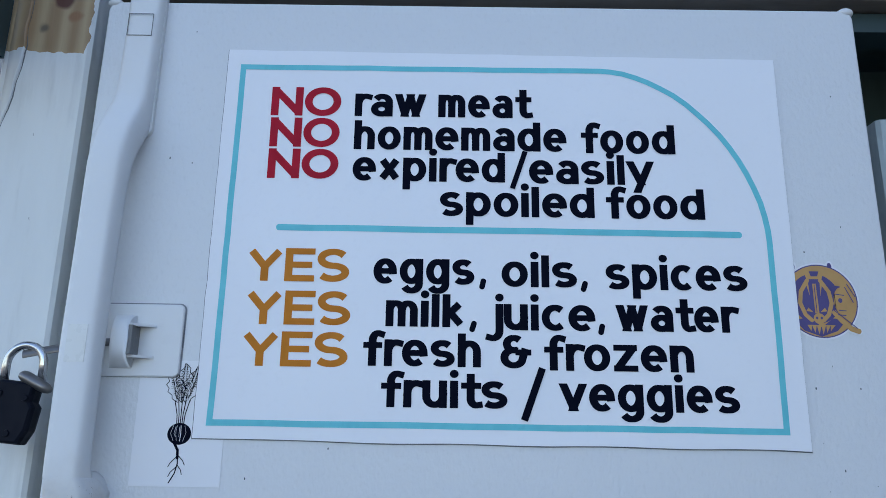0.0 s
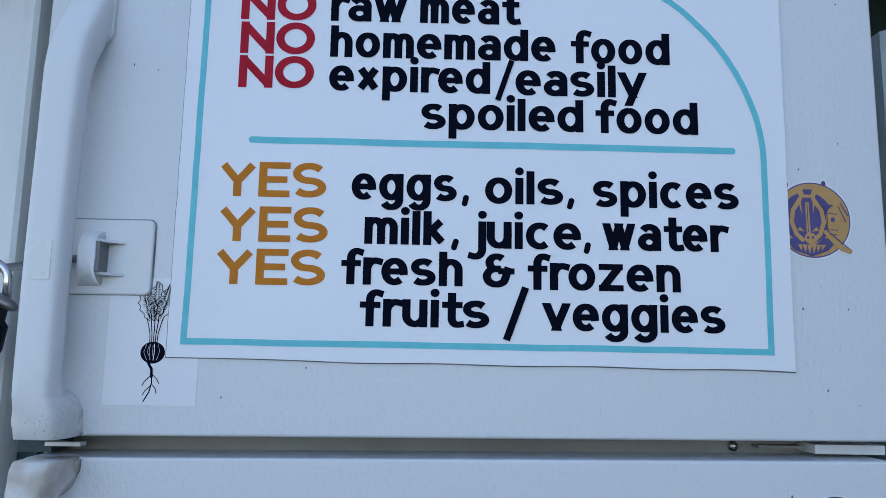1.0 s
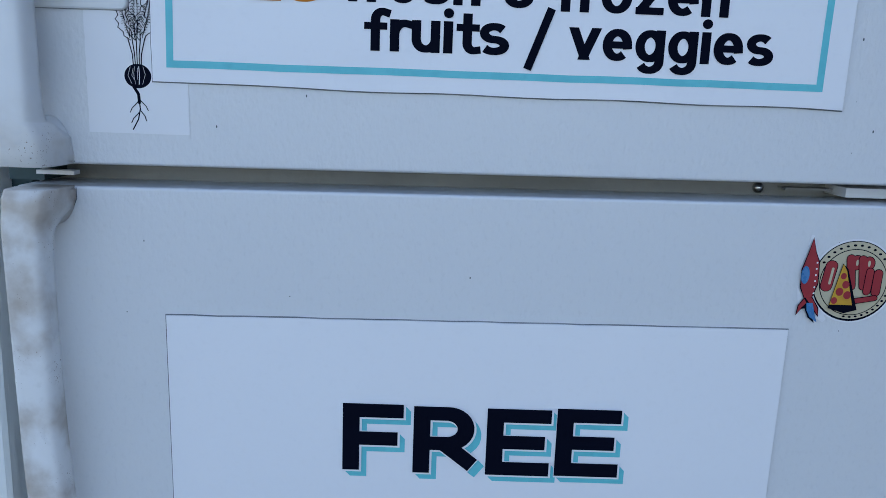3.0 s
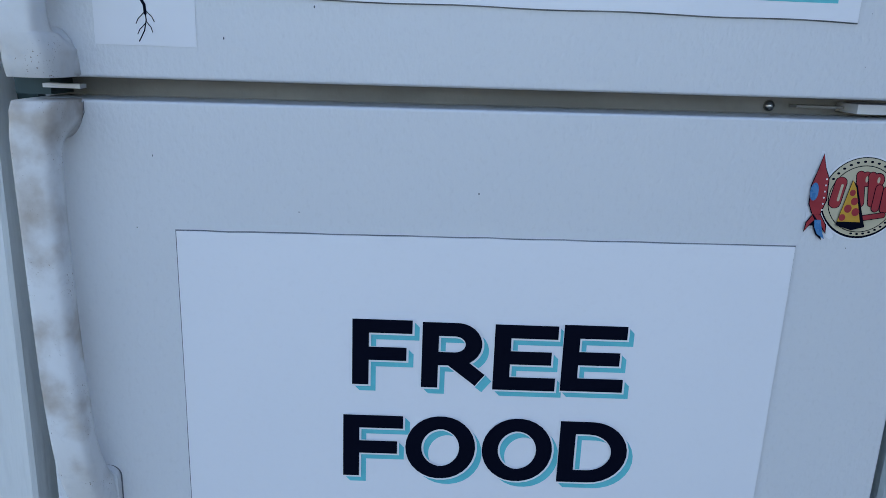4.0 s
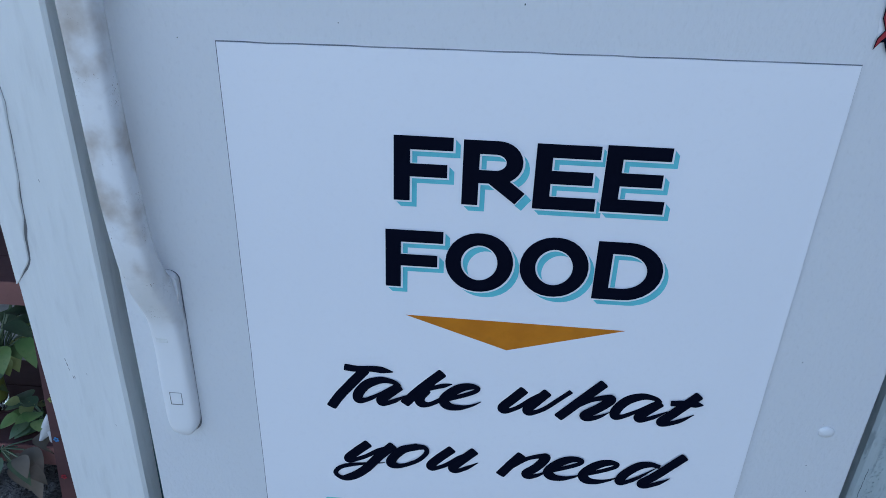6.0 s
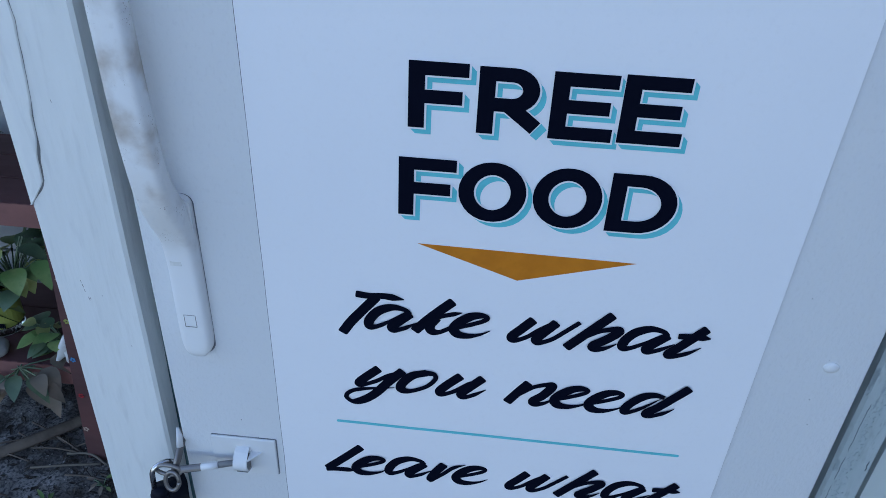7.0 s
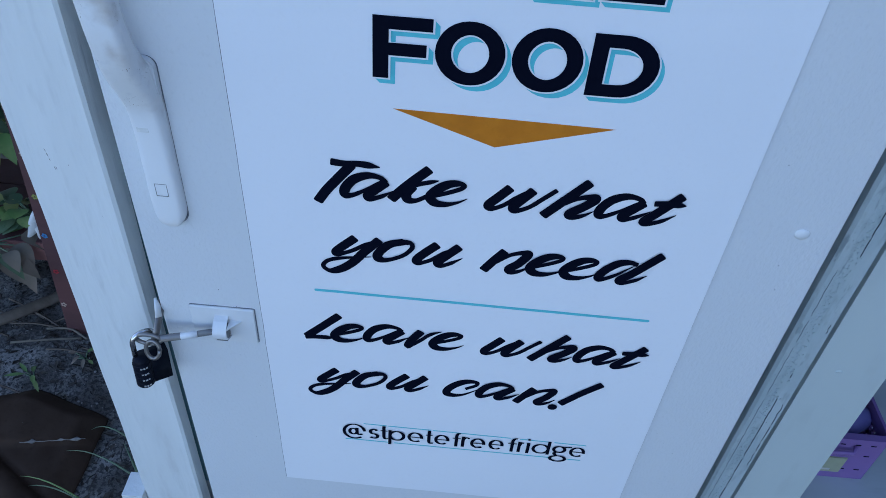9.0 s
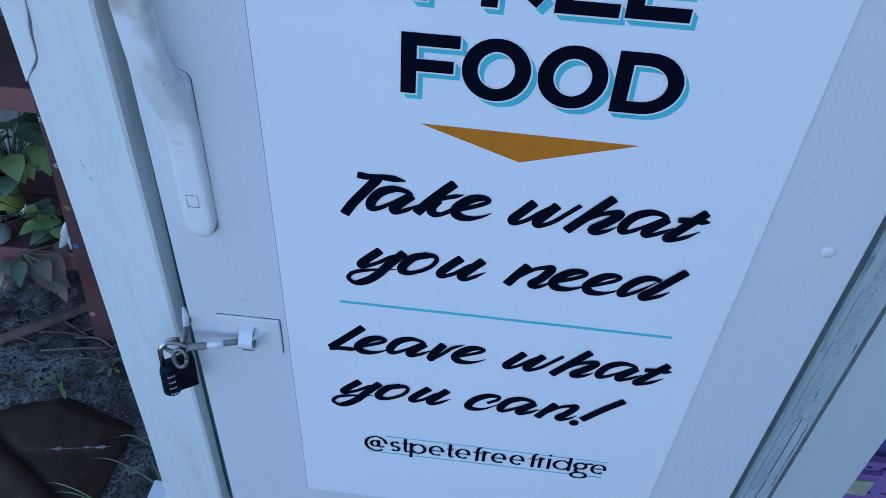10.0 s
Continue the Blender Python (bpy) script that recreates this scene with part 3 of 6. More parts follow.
# ---- the shelter and the ground ----
def ground():
    bm = bmesh.new()
    n = 150
    noise_at = lambda x, y: 0.012 * noise.noise((x * 7, y * 7, 0)) + 0.008 * noise.noise((x * 25, y * 25, 3)) + 0.005 * noise.noise((x * 60, y * 60, 7))
    xs = [-60, -20, -6] + [-1.7 + 1.7 * i / n for i in range(n + 1)] + [1, 3, 8, 20, 60]
    ys = [-60, -20, -6, -2] + [-0.4 + 1.7 * i / n for i in range(n + 1)] + [3, 8, 20, 60]
    grid = [[bm.verts.new((x, y, -0.26 + (noise_at(x, y) if -1.7 <= x <= 0 and -0.4 <= y <= 1.3 else 0))) for y in ys] for x in xs]
    for i in range(len(xs) - 1):
        for j in range(len(ys) - 1):
            bm.faces.new((grid[i][j], grid[i + 1][j], grid[i + 1][j + 1], grid[i][j + 1]))
    tagged(part("ground", bm, SOIL, smooth=True), "dark sandy soil with leaf litter beside the shelter", "ground", kind="structure")
    # loose litter
    rnd = random.Random(4)
    bm = bmesh.new()
    for _ in range(4200):
        x, y = rnd.uniform(-1.5, -0.14), rnd.uniform(-0.3, 1.15)
        s = rnd.uniform(0.003, 0.013)
        a, t = rnd.uniform(0, 6.3), rnd.uniform(-0.5, 0.5)
        m = Matrix.Translation((x, y, -0.256 + noise_at(x, y) + s * 0.3)) @ Euler((t, rnd.uniform(-0.5, 0.5), a)).to_matrix().to_4x4()
        q = [m @ Vector(p) for p in ((-s, 0, 0), (0, -s * 0.4, s * 0.12), (s, 0, 0), (0, s * 0.4, s * 0.12))]
        q.append(m @ Vector((0, 0, -s * 0.25)))
        v = [bm.verts.new(p) for p in q]
        bm.faces.new(v[:4])
        for i in range(4):
            bm.faces.new((v[i], v[4], v[(i + 1) % 4]))
    for _ in range(420):
        x, y, a, ln = rnd.uniform(-1.2, -0.16), rnd.uniform(-0.2, 0.9), rnd.uniform(0, 3.14), rnd.uniform(0.012, 0.05)
        z = -0.254 + noise_at(x, y)
        tube([(x, y, z), (x + ln * 0.5 * math.cos(a), y + ln * 0.5 * math.sin(a), z + 0.004), (x + ln * math.cos(a), y + ln * math.sin(a), z + rnd.uniform(-0.002, 0.006))], rnd.uniform(0.0005, 0.0014), 4, bm)
    tagged(part("leaf_litter", bm, MULCH), "dry brown bits of leaf and bark strewn on the soil", "litter", kind="stuff")
    bm = bmesh.new()
    for _ in range(1500):
        x, y = rnd.uniform(-1.4, -0.14), rnd.uniform(-0.3, 1.1)
        s = rnd.choice((rnd.uniform(0.0008, 0.002), rnd.uniform(0.001, 0.0042)))
        bmesh.ops.create_icosphere(bm, subdivisions=1, radius=s, matrix=pose(x, y, -0.257 + noise_at(x, y), 0, 0, rnd.uniform(0, 360)) @ Matrix.Diagonal((1, rnd.uniform(0.5, 1), 0.6, 1)))
    tagged(part("grit", bm, ROCK), "pale grit and small stones scattered on the soil", "gravel", kind="stuff")


ground()


def deck():
    """Low platform under fridge and pantry: boards on a skirt."""
    base = part("platform", box(-0.14, 1.9, 0.098, 0.949, -0.28, -0.185), DECK)
    tagged(base, "blue-grey painted wooden platform under the fridge", "platform", kind="structure")
    for i in range(6):
        y = 0.1 + i * 0.141
        part("plank", box(-0.138, 1.898, y, y + 0.136, -0.185, -0.16), DECK, base, bevel=0.003, segments=1)
    shelf = part("pantry_floor", box(0.966, 1.899, 0.097, 0.93, -0.085, -0.06), DECK)
    tagged(shelf, "blue-grey painted bottom board of the pantry", "shelf", kind="structure")


deck()


def shelter():
    tagged(part("wall_back", box(-0.16, 1.95, 0.95, 0.99, -0.26, 2.2), TEAL), "dark teal painted back wall of the shelter", "wall", kind="structure")
    tagged(part("wall_right", box(1.9, 1.94, 0.075, 0.949, -0.26, 2.2), DECK), "grey painted side wall of the pantry", "wall", kind="structure")
    tagged(part("wall_divider", box(0.945, 0.965, 0.124, 0.944, -0.26, 1.62), TEAL), "grey painted panel between fridge and pantry", "wall", kind="structure")
    tagged(part("wall_left", box(-0.126, -0.004, 0.0775, 0.092, -0.155, 0.66), TEAL_PANEL), "faded teal board behind the post beside the fridge", "board", kind="structure")
    # upper length of the same board, its darker teal stands in for shade
    tagged(part("wall_left_upper", box(-0.126, -0.004, 0.0775, 0.092, 0.661, 1.78), TEAL), "upper length of the teal board behind the post, darkened in place of shade", "board", kind="structure")
    tagged(part("roof", box(-0.5, 2.2, 0.02, 1.3, 2.2, 2.25), TEAL), "dark teal shelter roof", "roof", kind="structure")
    tagged(part("header_beam", box(-0.02, 1.9, 0.075, 0.115, 1.784, 1.81), TEAL, bevel=0.003), "dark green wooden beam over the fridge", "beam", kind="structure")
    tagged(part("header_board", box(-0.02, 1.9, 0.05, 0.114, 1.813, 1.98), BEAM, bevel=0.004), "weathered brown board above the beam", "beam", kind="structure")
    # the panel's unseen forward reach is added to shade the top of the post
    tagged(part("eave_panel", box(-0.6, -0.121, -0.16, 0.026, 1.705, 2.19), TEAL), "dark green side panel under the eave, its unseen front added for shade", "panel", kind="structure")
    # slanting brace inside, seen above the pantry
    b = bmesh.new()
    loft([[(0.985, 0.3, 1.64), (1.9, 0.3, 1.64), (1.9, 0.34, 1.64), (0.985, 0.34, 1.64)], [(0.985, 0.3, 1.73), (1.9, 0.3, 2.15), (1.9, 0.34, 2.15), (0.985, 0.34, 1.73)]], b)
    tagged(part("gable_panel", b, TEAL), "dark teal sloping panel behind the pantry top", "panel", kind="structure")


shelter()


def left_post():
    post = thing("shelter_post", "white painted wooden post with raw top and split edge", "post", (-0.08, 0.03, -0.26))
    inv = Matrix.Translation((0.08, -0.03, 0.26))
    bm = bmesh.new()
    rings = []
    for i in range(61):
        z = -0.26 + 2.45 * i / 60
        w = 0.0012 * noise.noise((z * 6, 0, 0))
        c = 0.004
        x0, x1, y0, y1 = -0.127 - 0.0065 * min(1, max(0, (0.5 - z) / 0.6)) + w, -0.0235 + w * 0.6, 0.03, 0.060 + 0.015 * min(1, max(0, (z - 0.1) / 0.7))
        rings.append([(x0 + c, y0, z), (x1 - c, y0, z), (x1, y0 + c, z), (x1, y1, z), (x0, y1, z), (x0, y0 + c, z)])
    loft(rings, bm)
    ob = part("board", bm, POST, post)
    ob.matrix_parent_inverse = inv
    # split-off slivers: a thin skin of wood lifts along a dark ragged crack
    def splinter(z0, z1, xl, widths, proud, name):
        n, m = len(widths) - 1, 56
        skin, gap = [], []
        for i in range(m + 1):
            f = i / m
            k = min(int(f * n), n - 1)
            g = f * n - k
            wd = widths[k] + (widths[k + 1] - widths[k]) * g
            z = z0 + (z1 - z0) * f
            lift = proud * (0.25 + 0.75 * math.sin(math.pi * min(1, f * 1.25)) ** 2) * (0.7 + 0.5 * noise.noise((z * 30, 3, 1)))
            jag = 0.0022 * noise.noise((z * 38, 1, 2)) + 0.0008 * noise.noise((z * 150, 6, 2))
            xe = xl + wd + jag
            xs = min(xl - 0.0004, xe - 0.001)
            skin.append([(xs, 0.034, z), (xs, 0.0296, z), (xl + wd * 0.45, 0.0292 - lift * 0.25, z), (xe - 0.002, 0.0292 - lift * 0.8, z), (xe, 0.0292 - lift, z), (xe + 0.0005, 0.0335, z)])
            wide = 0.0028 * math.exp(-((z - 0.84) / 0.012) ** 2) + 0.0026 * math.exp(-((z - 0.788) / 0.008) ** 2) + 0.0003 + 0.0030 * max(0, noise.noise((z * 19, 8, 5)) + 0.12) + 0.0004 * abs(noise.noise((z * 120, 4, 0)))
            gap.append([(xe - 0.001, 0.0296, z), (xe + wide, 0.0296, z), (xe + wide, 0.031, z), (xe - 0.001, 0.031, z)])
        q = part(name, loft(skin), POST, post, smooth=True)
        q.matrix_parent_inverse = inv
        q = part("crack", loft(gap), CABLE, post, "dark open crack in the wood")
        q.matrix_parent_inverse = inv
    splinter(0.767, 1.14, -0.1268, (0.0008, 0.022, 0.0245, 0.029, 0.033, 0.036, 0.038, 0.040, 0.038, 0.032, 0.025, 0.016, 0.002), 0.003, "splinter")
    splinter(1.612, 1.9, -0.118, (0.002, 0.012, 0.017, 0.018, 0.019, 0.019, 0.018), 0.007, "splinter")
    for x, z, r in ((-0.0915, 0.660, 0.0012), (-0.0905, 0.653, 0.0016), (-0.0895, 0.646, 0.0012), (-0.0865, 0.6335, 0.0014), (-0.0845, 0.634, 0.0011), (-0.068, 0.64, 0.0007), (-0.045, 0.56, 0.0007), (-0.07, 0.9, 0.001), (-0.05, 1.2, 0.0012),
                    (-0.0745, 1.612, 0.0009), (-0.064, 1.512, 0.0010), (-0.0955, 1.4645, 0.0014), (-0.094, 1.472, 0.0012), (-0.114, 1.463, 0.0010)):
        m = part("scuff", flat_poly([(x - r * 0.2, z + r * 2.6), (x + r * 0.35, z + r * 0.9), (x + r * 0.75, z - r * 1.9), (x + r * 0.2, z - r * 1.2), (x - r * 0.3, z + r * 0.4)], 0.0294), CABLE, post)
        m.matrix_parent_inverse = inv
    foot = part("base_block", box(-0.175, -0.1355, 0.02, 0.07, -0.262, -0.135), POST, post, bevel=0.003)
    foot.matrix_parent_inverse = inv


left_post()


def right_posts():
    p = thing("pantry_stud", "weathered pale blue-grey painted stud with cracks along its grain", "post", (0.92, 0.03, -0.26))
    inv = Matrix.Translation((-0.92, -0.03, 0.26))
    rings = []
    for i in range(81):
        z = -0.26 + 1.905 * i / 80
        w = 0.0012 * noise.noise((z * 9, 4, 0))
        c = 0.004
        x0, x1, y0, y1 = 0.8880 + w * 0.5, 0.9392 + w * 0.6, 0.03, 0.118
        rings.append([(x0 + c, y0, z), (0.900, y0 - 0.0006, z), (0.918, y0 + 0.0006, z), (x1 - c, y0, z), (x1, y0 + c, z), (x1, y1, z), (x0, y1, z), (x0, y0 + c, z)])
    s = part("stud", loft(rings), WEATHER, p)
    s.matrix_parent_inverse = inv
    rnd = random.Random(9)
    for k, lane in enumerate((0.8985, 0.9175, 0.918, 0.931)):
        z = -0.12
        while z < 1.0:
            ln = rnd.uniform(0.03, 0.16) * (1.0 if k < 2 else 0.4)
            if rnd.random() < (0.8, 0.75, 0.3, 0.18)[k]:
                wide = rnd.uniform(0.0001, 0.00032) * (1.0 if k != 1 else 1.4)
                sec = []
                m = max(6, int(ln / 0.006))
                for i in range(m + 1):
                    f = i / m
                    ww = wide * (0.1 + math.sin(math.pi * f)) * (0.5 + abs(noise.noise((z * 40 + i * 0.9, k, 0))) * 1.8)
                    xx = lane + 0.0016 * noise.noise((z * 30 + i * 0.5, k * 3, 0))
                    sec.append([(xx - ww, 0.0288, z + ln * f), (xx + ww, 0.0288, z + ln * f), (xx + ww, 0.031, z + ln * f), (xx - ww, 0.031, z + ln * f)])
                c = part("crack", loft(sec), CRACK, p)
                c.matrix_parent_inverse = inv
            z += ln + rnd.uniform(0.0, 0.015)
    # blistered paint between the two long cracks
    bm = bmesh.new()
    for _ in range(900):
        x, z, r = rnd.gauss(0.908, 0.0055), rnd.uniform(-0.1, 1.1), rnd.uniform(0.0006, 0.0022)
        n = rnd.randint(5, 7)
        a0 = rnd.uniform(0, 6.3)
        ring = [(x + r * rnd.uniform(0.6, 1.1) * math.cos(a0 + 6.283 * q / n), z + 1.7 * r * rnd.uniform(0.6, 1.1) * math.sin(a0 + 6.283 * q / n)) for q in range(n)]
        loft([[(u, 0.0306, v) for u, v in ring], [(x + (u - x) * 0.75, 0.0292 - 0.0003 * rnd.random(), z + (v - z) * 0.75) for u, v in ring]], bm)
    s = tagged(part("flaking_paint", bm, WEATHER, p, "blistered flaking paint"), kind="stuff")
    s.matrix_parent_inverse = inv
    b = thing("pantry_jamb", "pale green-white painted flat board with a screw head", "board", (1.0, 0.04, -0.26))
    inv = Matrix.Translation((-1.0, -0.04, 0.26))
    s = part("board", box(0.9512, 1.0614, 0.042, 0.061, -0.26, 1.64), BOARD, b, bevel=0.003)
    s.matrix_parent_inverse = inv
    for x, z in ((0.9905, 0.3715), (0.993, 1.2)):
        bm = bmesh.new()
        bmesh.ops.create_uvsphere(bm, u_segments=12, v_segments=6, radius=0.006, matrix=Matrix.Translation((x, 0.042, z)) @ Matrix.Diagonal((1, 0.3, 0.5, 1)))
        s = part("screw_head", bm, BOARD, b, smooth=True)
        s.matrix_parent_inverse = inv


right_posts()


# ---- the fridge ----
GAP_LO, GAP_HI, TOP, BOTTOM = 1.1880, 1.2070, 1.766, -0.115
XL, XR = 0.006, 0.8592


def door_panel(z0, z1, sag=0.0, rise=0.0, XL=0.006):
    """Door with rounded edges and a face that swells a little."""
    bm = bmesh.new()
    k, sec = 18, []
    def ring(inset, y):
        r = 0.012
        pts = []
        for cx, cz, a0 in ((XR - r, z1 - r, 0), (XL + r, z1 - r, 90), (XL + r, z0 + r, 180), (XR - r, z0 + r, 270)):
            for i in range(6):
                a = radians(a0 + 18 * i)
                rr = max(r - inset, 0.001)
                low = sag * (cx + rr * math.cos(a) - 0.43) if a0 >= 180 else rise * (cx + rr * math.cos(a) - 0.43)
                pts.append((cx + rr * math.cos(a), y, cz + rr * math.sin(a) + low))
        return pts
    for inset, y in ((0, 0.062), (0, 0.0032), (0.0003, 0.0018), (0.0009, 0.0008), (0.0018, 0.0002), (0.0028, 0.0)):
        sec.append(ring(inset, y))
    return loft(sec, bm)


def handle_bar(profile, parent, mat, name="handle"):
    """Lofted grip. Each row: height, left, right, back and front distance from the door."""
    sec = []
    for z, x0, x1, back, front in profile:
        # flat front between two rounded shoulders
        ring = [(x0 + (x1 - x0) * a, -(back + (front - back) * b), z)
                for a, b in ((0, 0), (0, 0.45), (0.004, 0.66), (0.022, 0.83), (0.06, 0.94), (0.13, 0.99), (0.25, 1.0), (0.45, 1.0), (0.68, 1.0), (0.80, 0.985), (0.88, 0.94), (0.94, 0.85), (0.98, 0.70), (1, 0.48), (1, 0.2), (1, 0))]
        sec.append(ring)
    return part(name, loft(sec), mat, parent, smooth=True)


def smooth_rows(keys, n=7):
    """Rows that glide through the keys."""
    k = [keys[0]] + list(keys) + [keys[-1]]
    rows = []
    for i in range(1, len(k) - 2):
        for j in range(n):
            f = j / n
            row = []
            for a, b, c, d in zip(k[i - 1], k[i], k[i + 1], k[i + 2]):
                v = 0.5 * (2 * b + (c - a) * f + (2 * a - 5 * b + 4 * c - d) * f * f + (3 * b - a - 3 * c + d) * f ** 3)
                row.append(min(max(v, min(b, c)), max(b, c)))
            rows.append(tuple(row))
    return rows + [keys[-1]]


def outline_square(x0, x1, z0, z1, y, w, bm=None):
    bm = bm or bmesh.new()
    for a in ((x0, x1, z1 - w, z1), (x0, x1, z0, z0 + w), (x0, x0 + w, z0 + w, z1 - w), (x1 - w, x1, z0 + w, z1 - w)):
        box(a[0], a[1], y, y + 0.001, a[2], a[3], bm)
    return bm


def fridge():
    f = thing("refrigerator", "white top-freezer refrigerator with grubby handles in wooden shelter", "refrigerator", (0.43, 0.4, -0.16))
    inv = Matrix.Translation((-0.43, -0.4, 0.16))

    def put(ob):
        ob.matrix_parent_inverse = inv
        return ob
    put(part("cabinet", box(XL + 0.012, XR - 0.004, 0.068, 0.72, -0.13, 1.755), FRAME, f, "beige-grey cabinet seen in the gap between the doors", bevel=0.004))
    put(part("toe_grille", box(XL + 0.01, XR - 0.01, 0.05, 0.067, -0.155, -0.12), FRAME, f, bevel=0.003))
    for x in (XL + 0.06, XR - 0.06):
        for y in (0.12, 0.66):
            put(part("foot", lathe([(0.022, -0.16), (0.022, -0.15), (0.012, -0.148), (0.012, -0.129)], 14, at=(x, y, 0)), DARK_STEEL, f))
    up = put(part("freezer_door", door_panel(GAP_HI, TOP, 0.008), ENAMEL, f, smooth=False))
    lo = put(part("fridge_door", door_panel(BOTTOM, GAP_LO, 0.0, 0.010, 0.0155), ENAMEL, f, smooth=False))
    # the doors' parts keep world places
    for d, keys, mat in (
        (up, [(1.772, 0.0365, 0.0745, -0.001, 0.018), (1.70, 0.037, 0.0740, -0.001, 0.021), (1.64, 0.0365, 0.0735, -0.001, 0.025), (1.612, 0.034, 0.0725, 0.000, 0.036), (1.588, 0.0315, 0.0705, 0.012, 0.046),
              (1.55, 0.030, 0.0682, 0.028, 0.052), (1.48, 0.030, 0.0660, 0.03, 0.052), (1.36, 0.0292, 0.0652, 0.03, 0.052), (1.255, 0.0300, 0.0662, 0.029, 0.052), (1.240, 0.0305, 0.0685, 0.016, 0.052), (1.227, 0.0310, 0.0745, -0.001, 0.051), (1.214, 0.0315, 0.0745, -0.001, 0.050), (1.2045, 0.032, 0.0745, -0.001, 0.047)], SOILED),
        (lo, [(1.1850, 0.033, 0.0745, -0.001, 0.046), (1.177, 0.032, 0.0745, -0.001, 0.050), (1.168, 0.032, 0.0740, -0.001, 0.051), (1.156, 0.0322, 0.0690, 0.016, 0.052), (1.140, 0.0325, 0.0680, 0.028, 0.052), (1.09, 0.0335, 0.0677, 0.03, 0.052),
              (0.98, 0.0355, 0.0695, 0.03, 0.052), (0.92, 0.037, 0.0723, 0.03, 0.052), (0.86, 0.040, 0.0755, 0.028, 0.050), (0.827, 0.042, 0.0775, 0.018, 0.046), (0.80, 0.044, 0.080, 0.004, 0.038), (0.765, 0.0475, 0.0832, -0.001, 0.024), (0.725, 0.048, 0.0838, -0.001, 0.0185),
              (0.69, 0.0475, 0.0838, -0.001, 0.0175), (0.632, 0.0468, 0.0840, -0.001, 0.016), (0.612, 0.0477, 0.0834, -0.001, 0.0155), (0.602, 0.0500, 0.0812, -0.001, 0.0148), (0.595, 0.0540, 0.0772, -0.001, 0.0130), (0.590, 0.0595, 0.0718, -0.001, 0.0100), (0.5878, 0.0630, 0.0683, -0.001, 0.0070)], GRUBBY)):
        h = handle_bar(smooth_rows(keys), d, mat)
        h.matrix_parent_inverse = Matrix.Identity(4)
    part("mounting_flange", flange(0.8165, 0.640, 0.0, -0.0085, xl=0.0495, xr=0.0829), HANDLE, lo, "rounded plate behind the grip", bevel=0.003)
    part("seam", flange(0.8165, 0.5875, 0.0004, -0.0004, xl=0.0468), EDGE, lo, "dark line round the plate")
    part("seam", line([(0.050, 1.2285), (0.060, 1.2255), (0.068, 1.219), (0.0735, 1.211), (0.0765, 1.2065)], 0.0008, -0.0007), EDGE, up, "dark seam line")
    part("seam", line([(0.0765, 1.183), (0.0765, 1.173), (0.072, 1.163), (0.063, 1.153), (0.055, 1.149)], 0.0008, -0.0007), EDGE, lo, "dark seam line")
    part("mounting_flange", flange(1.7725, 1.597, 0.0, -0.006, 0.037, 0.0748, 0.010), HANDLE, up, "rounded plate behind the grip", bevel=0.003)
    part("handle_foot", flare(1.2052, 1.236, 1), SOILED, up, "flared lower end of the grip", smooth=True)
    part("handle_foot", flare(1.1835, 1.160, -1), GRUBBY, lo, "flared soiled upper end of the grip", smooth=True)
    part("screw_cover", outline_square(0.0405, 0.0682, 1.7105, 1.7375, -0.0213, 0.0005), CABLE, up, "square cover outlined by a fine seam")
    part("screw_cover", outline_square(0.0577, 0.0720, 0.6420, 0.6600, -0.0170, 0.0005), CABLE, lo, "square cover outlined by a fine seam")
    part("tape_patch", box(0.0375, 0.0565, -0.0525, -0.0515, 1.3475, 1.3835), TAPE, up, "pale square of old tape on the grip")
    part("tape_patch", box(0.0545, 0.0675, -0.0197, -0.0180, 0.7325, 0.7555), TAPE, lo, "pale square of old tape on the grip")
    # hinge in the gap and at the top corner
    hinge = put(part("hinge", box(0.7885, 0.8585, 0.026, 0.066, 1.1955, 1.2045), HANDLE, f, "white hinge plate in the gap", bevel=0.001))
    part("hinge_arm", box(0.742, 0.7883, 0.050, 0.0665, 1.1980, 1.2005), FRAME, hinge, bevel=0.001)
    bm = bmesh.new()
    bmesh.ops.create_uvsphere(bm, u_segments=14, v_segments=8, radius=0.0055, matrix=Matrix.Translation((0.722, 0.066, 1.198)))
    part("hinge_screw", bm, STEEL, hinge, smooth=True)
    for x in (XL + 0.006, XR - 0.006):
        bm = bmesh.new()
        bmesh.ops.create_uvsphere(bm, u_segments=16, v_segments=10, radius=0.0085, matrix=Matrix.Translation((x, 0.006, TOP - 0.001)) @ Matrix.Diagonal((1.1, 1, 0.7, 1)))
        put(part("corner_cap", bm, HANDLE, f, smooth=True))
    # dark block added in place of the shaded interior seen past the handle ends
    put(part("gap_shade_block", box(0.004, 0.0365, 0.023, 0.0675, 1.186, 1.2035), TEAL, f, "added dark block in place of the shaded interior behind the handle ends"))
    put(part("gap_tab", box(0.036, 0.070, 0.010, 0.0225, 1.1932, 1.1970), HANDLE, f, "white plastic tab between the handles", bevel=0.001))
    bm = bmesh.new()
    bmesh.ops.create_uvsphere(bm, u_segments=20, v_segments=10, radius=0.0092, matrix=Matrix.Translation((0.817, 0.0, 0.655)) @ Matrix.Diagonal((1, 0.4, 0.85, 1)))
    part("plug_button", bm, HANDLE, lo, "round white plug near the hinge side", smooth=True)
    # chips, specks and grime marks on the doors
    rnd = random.Random(21)
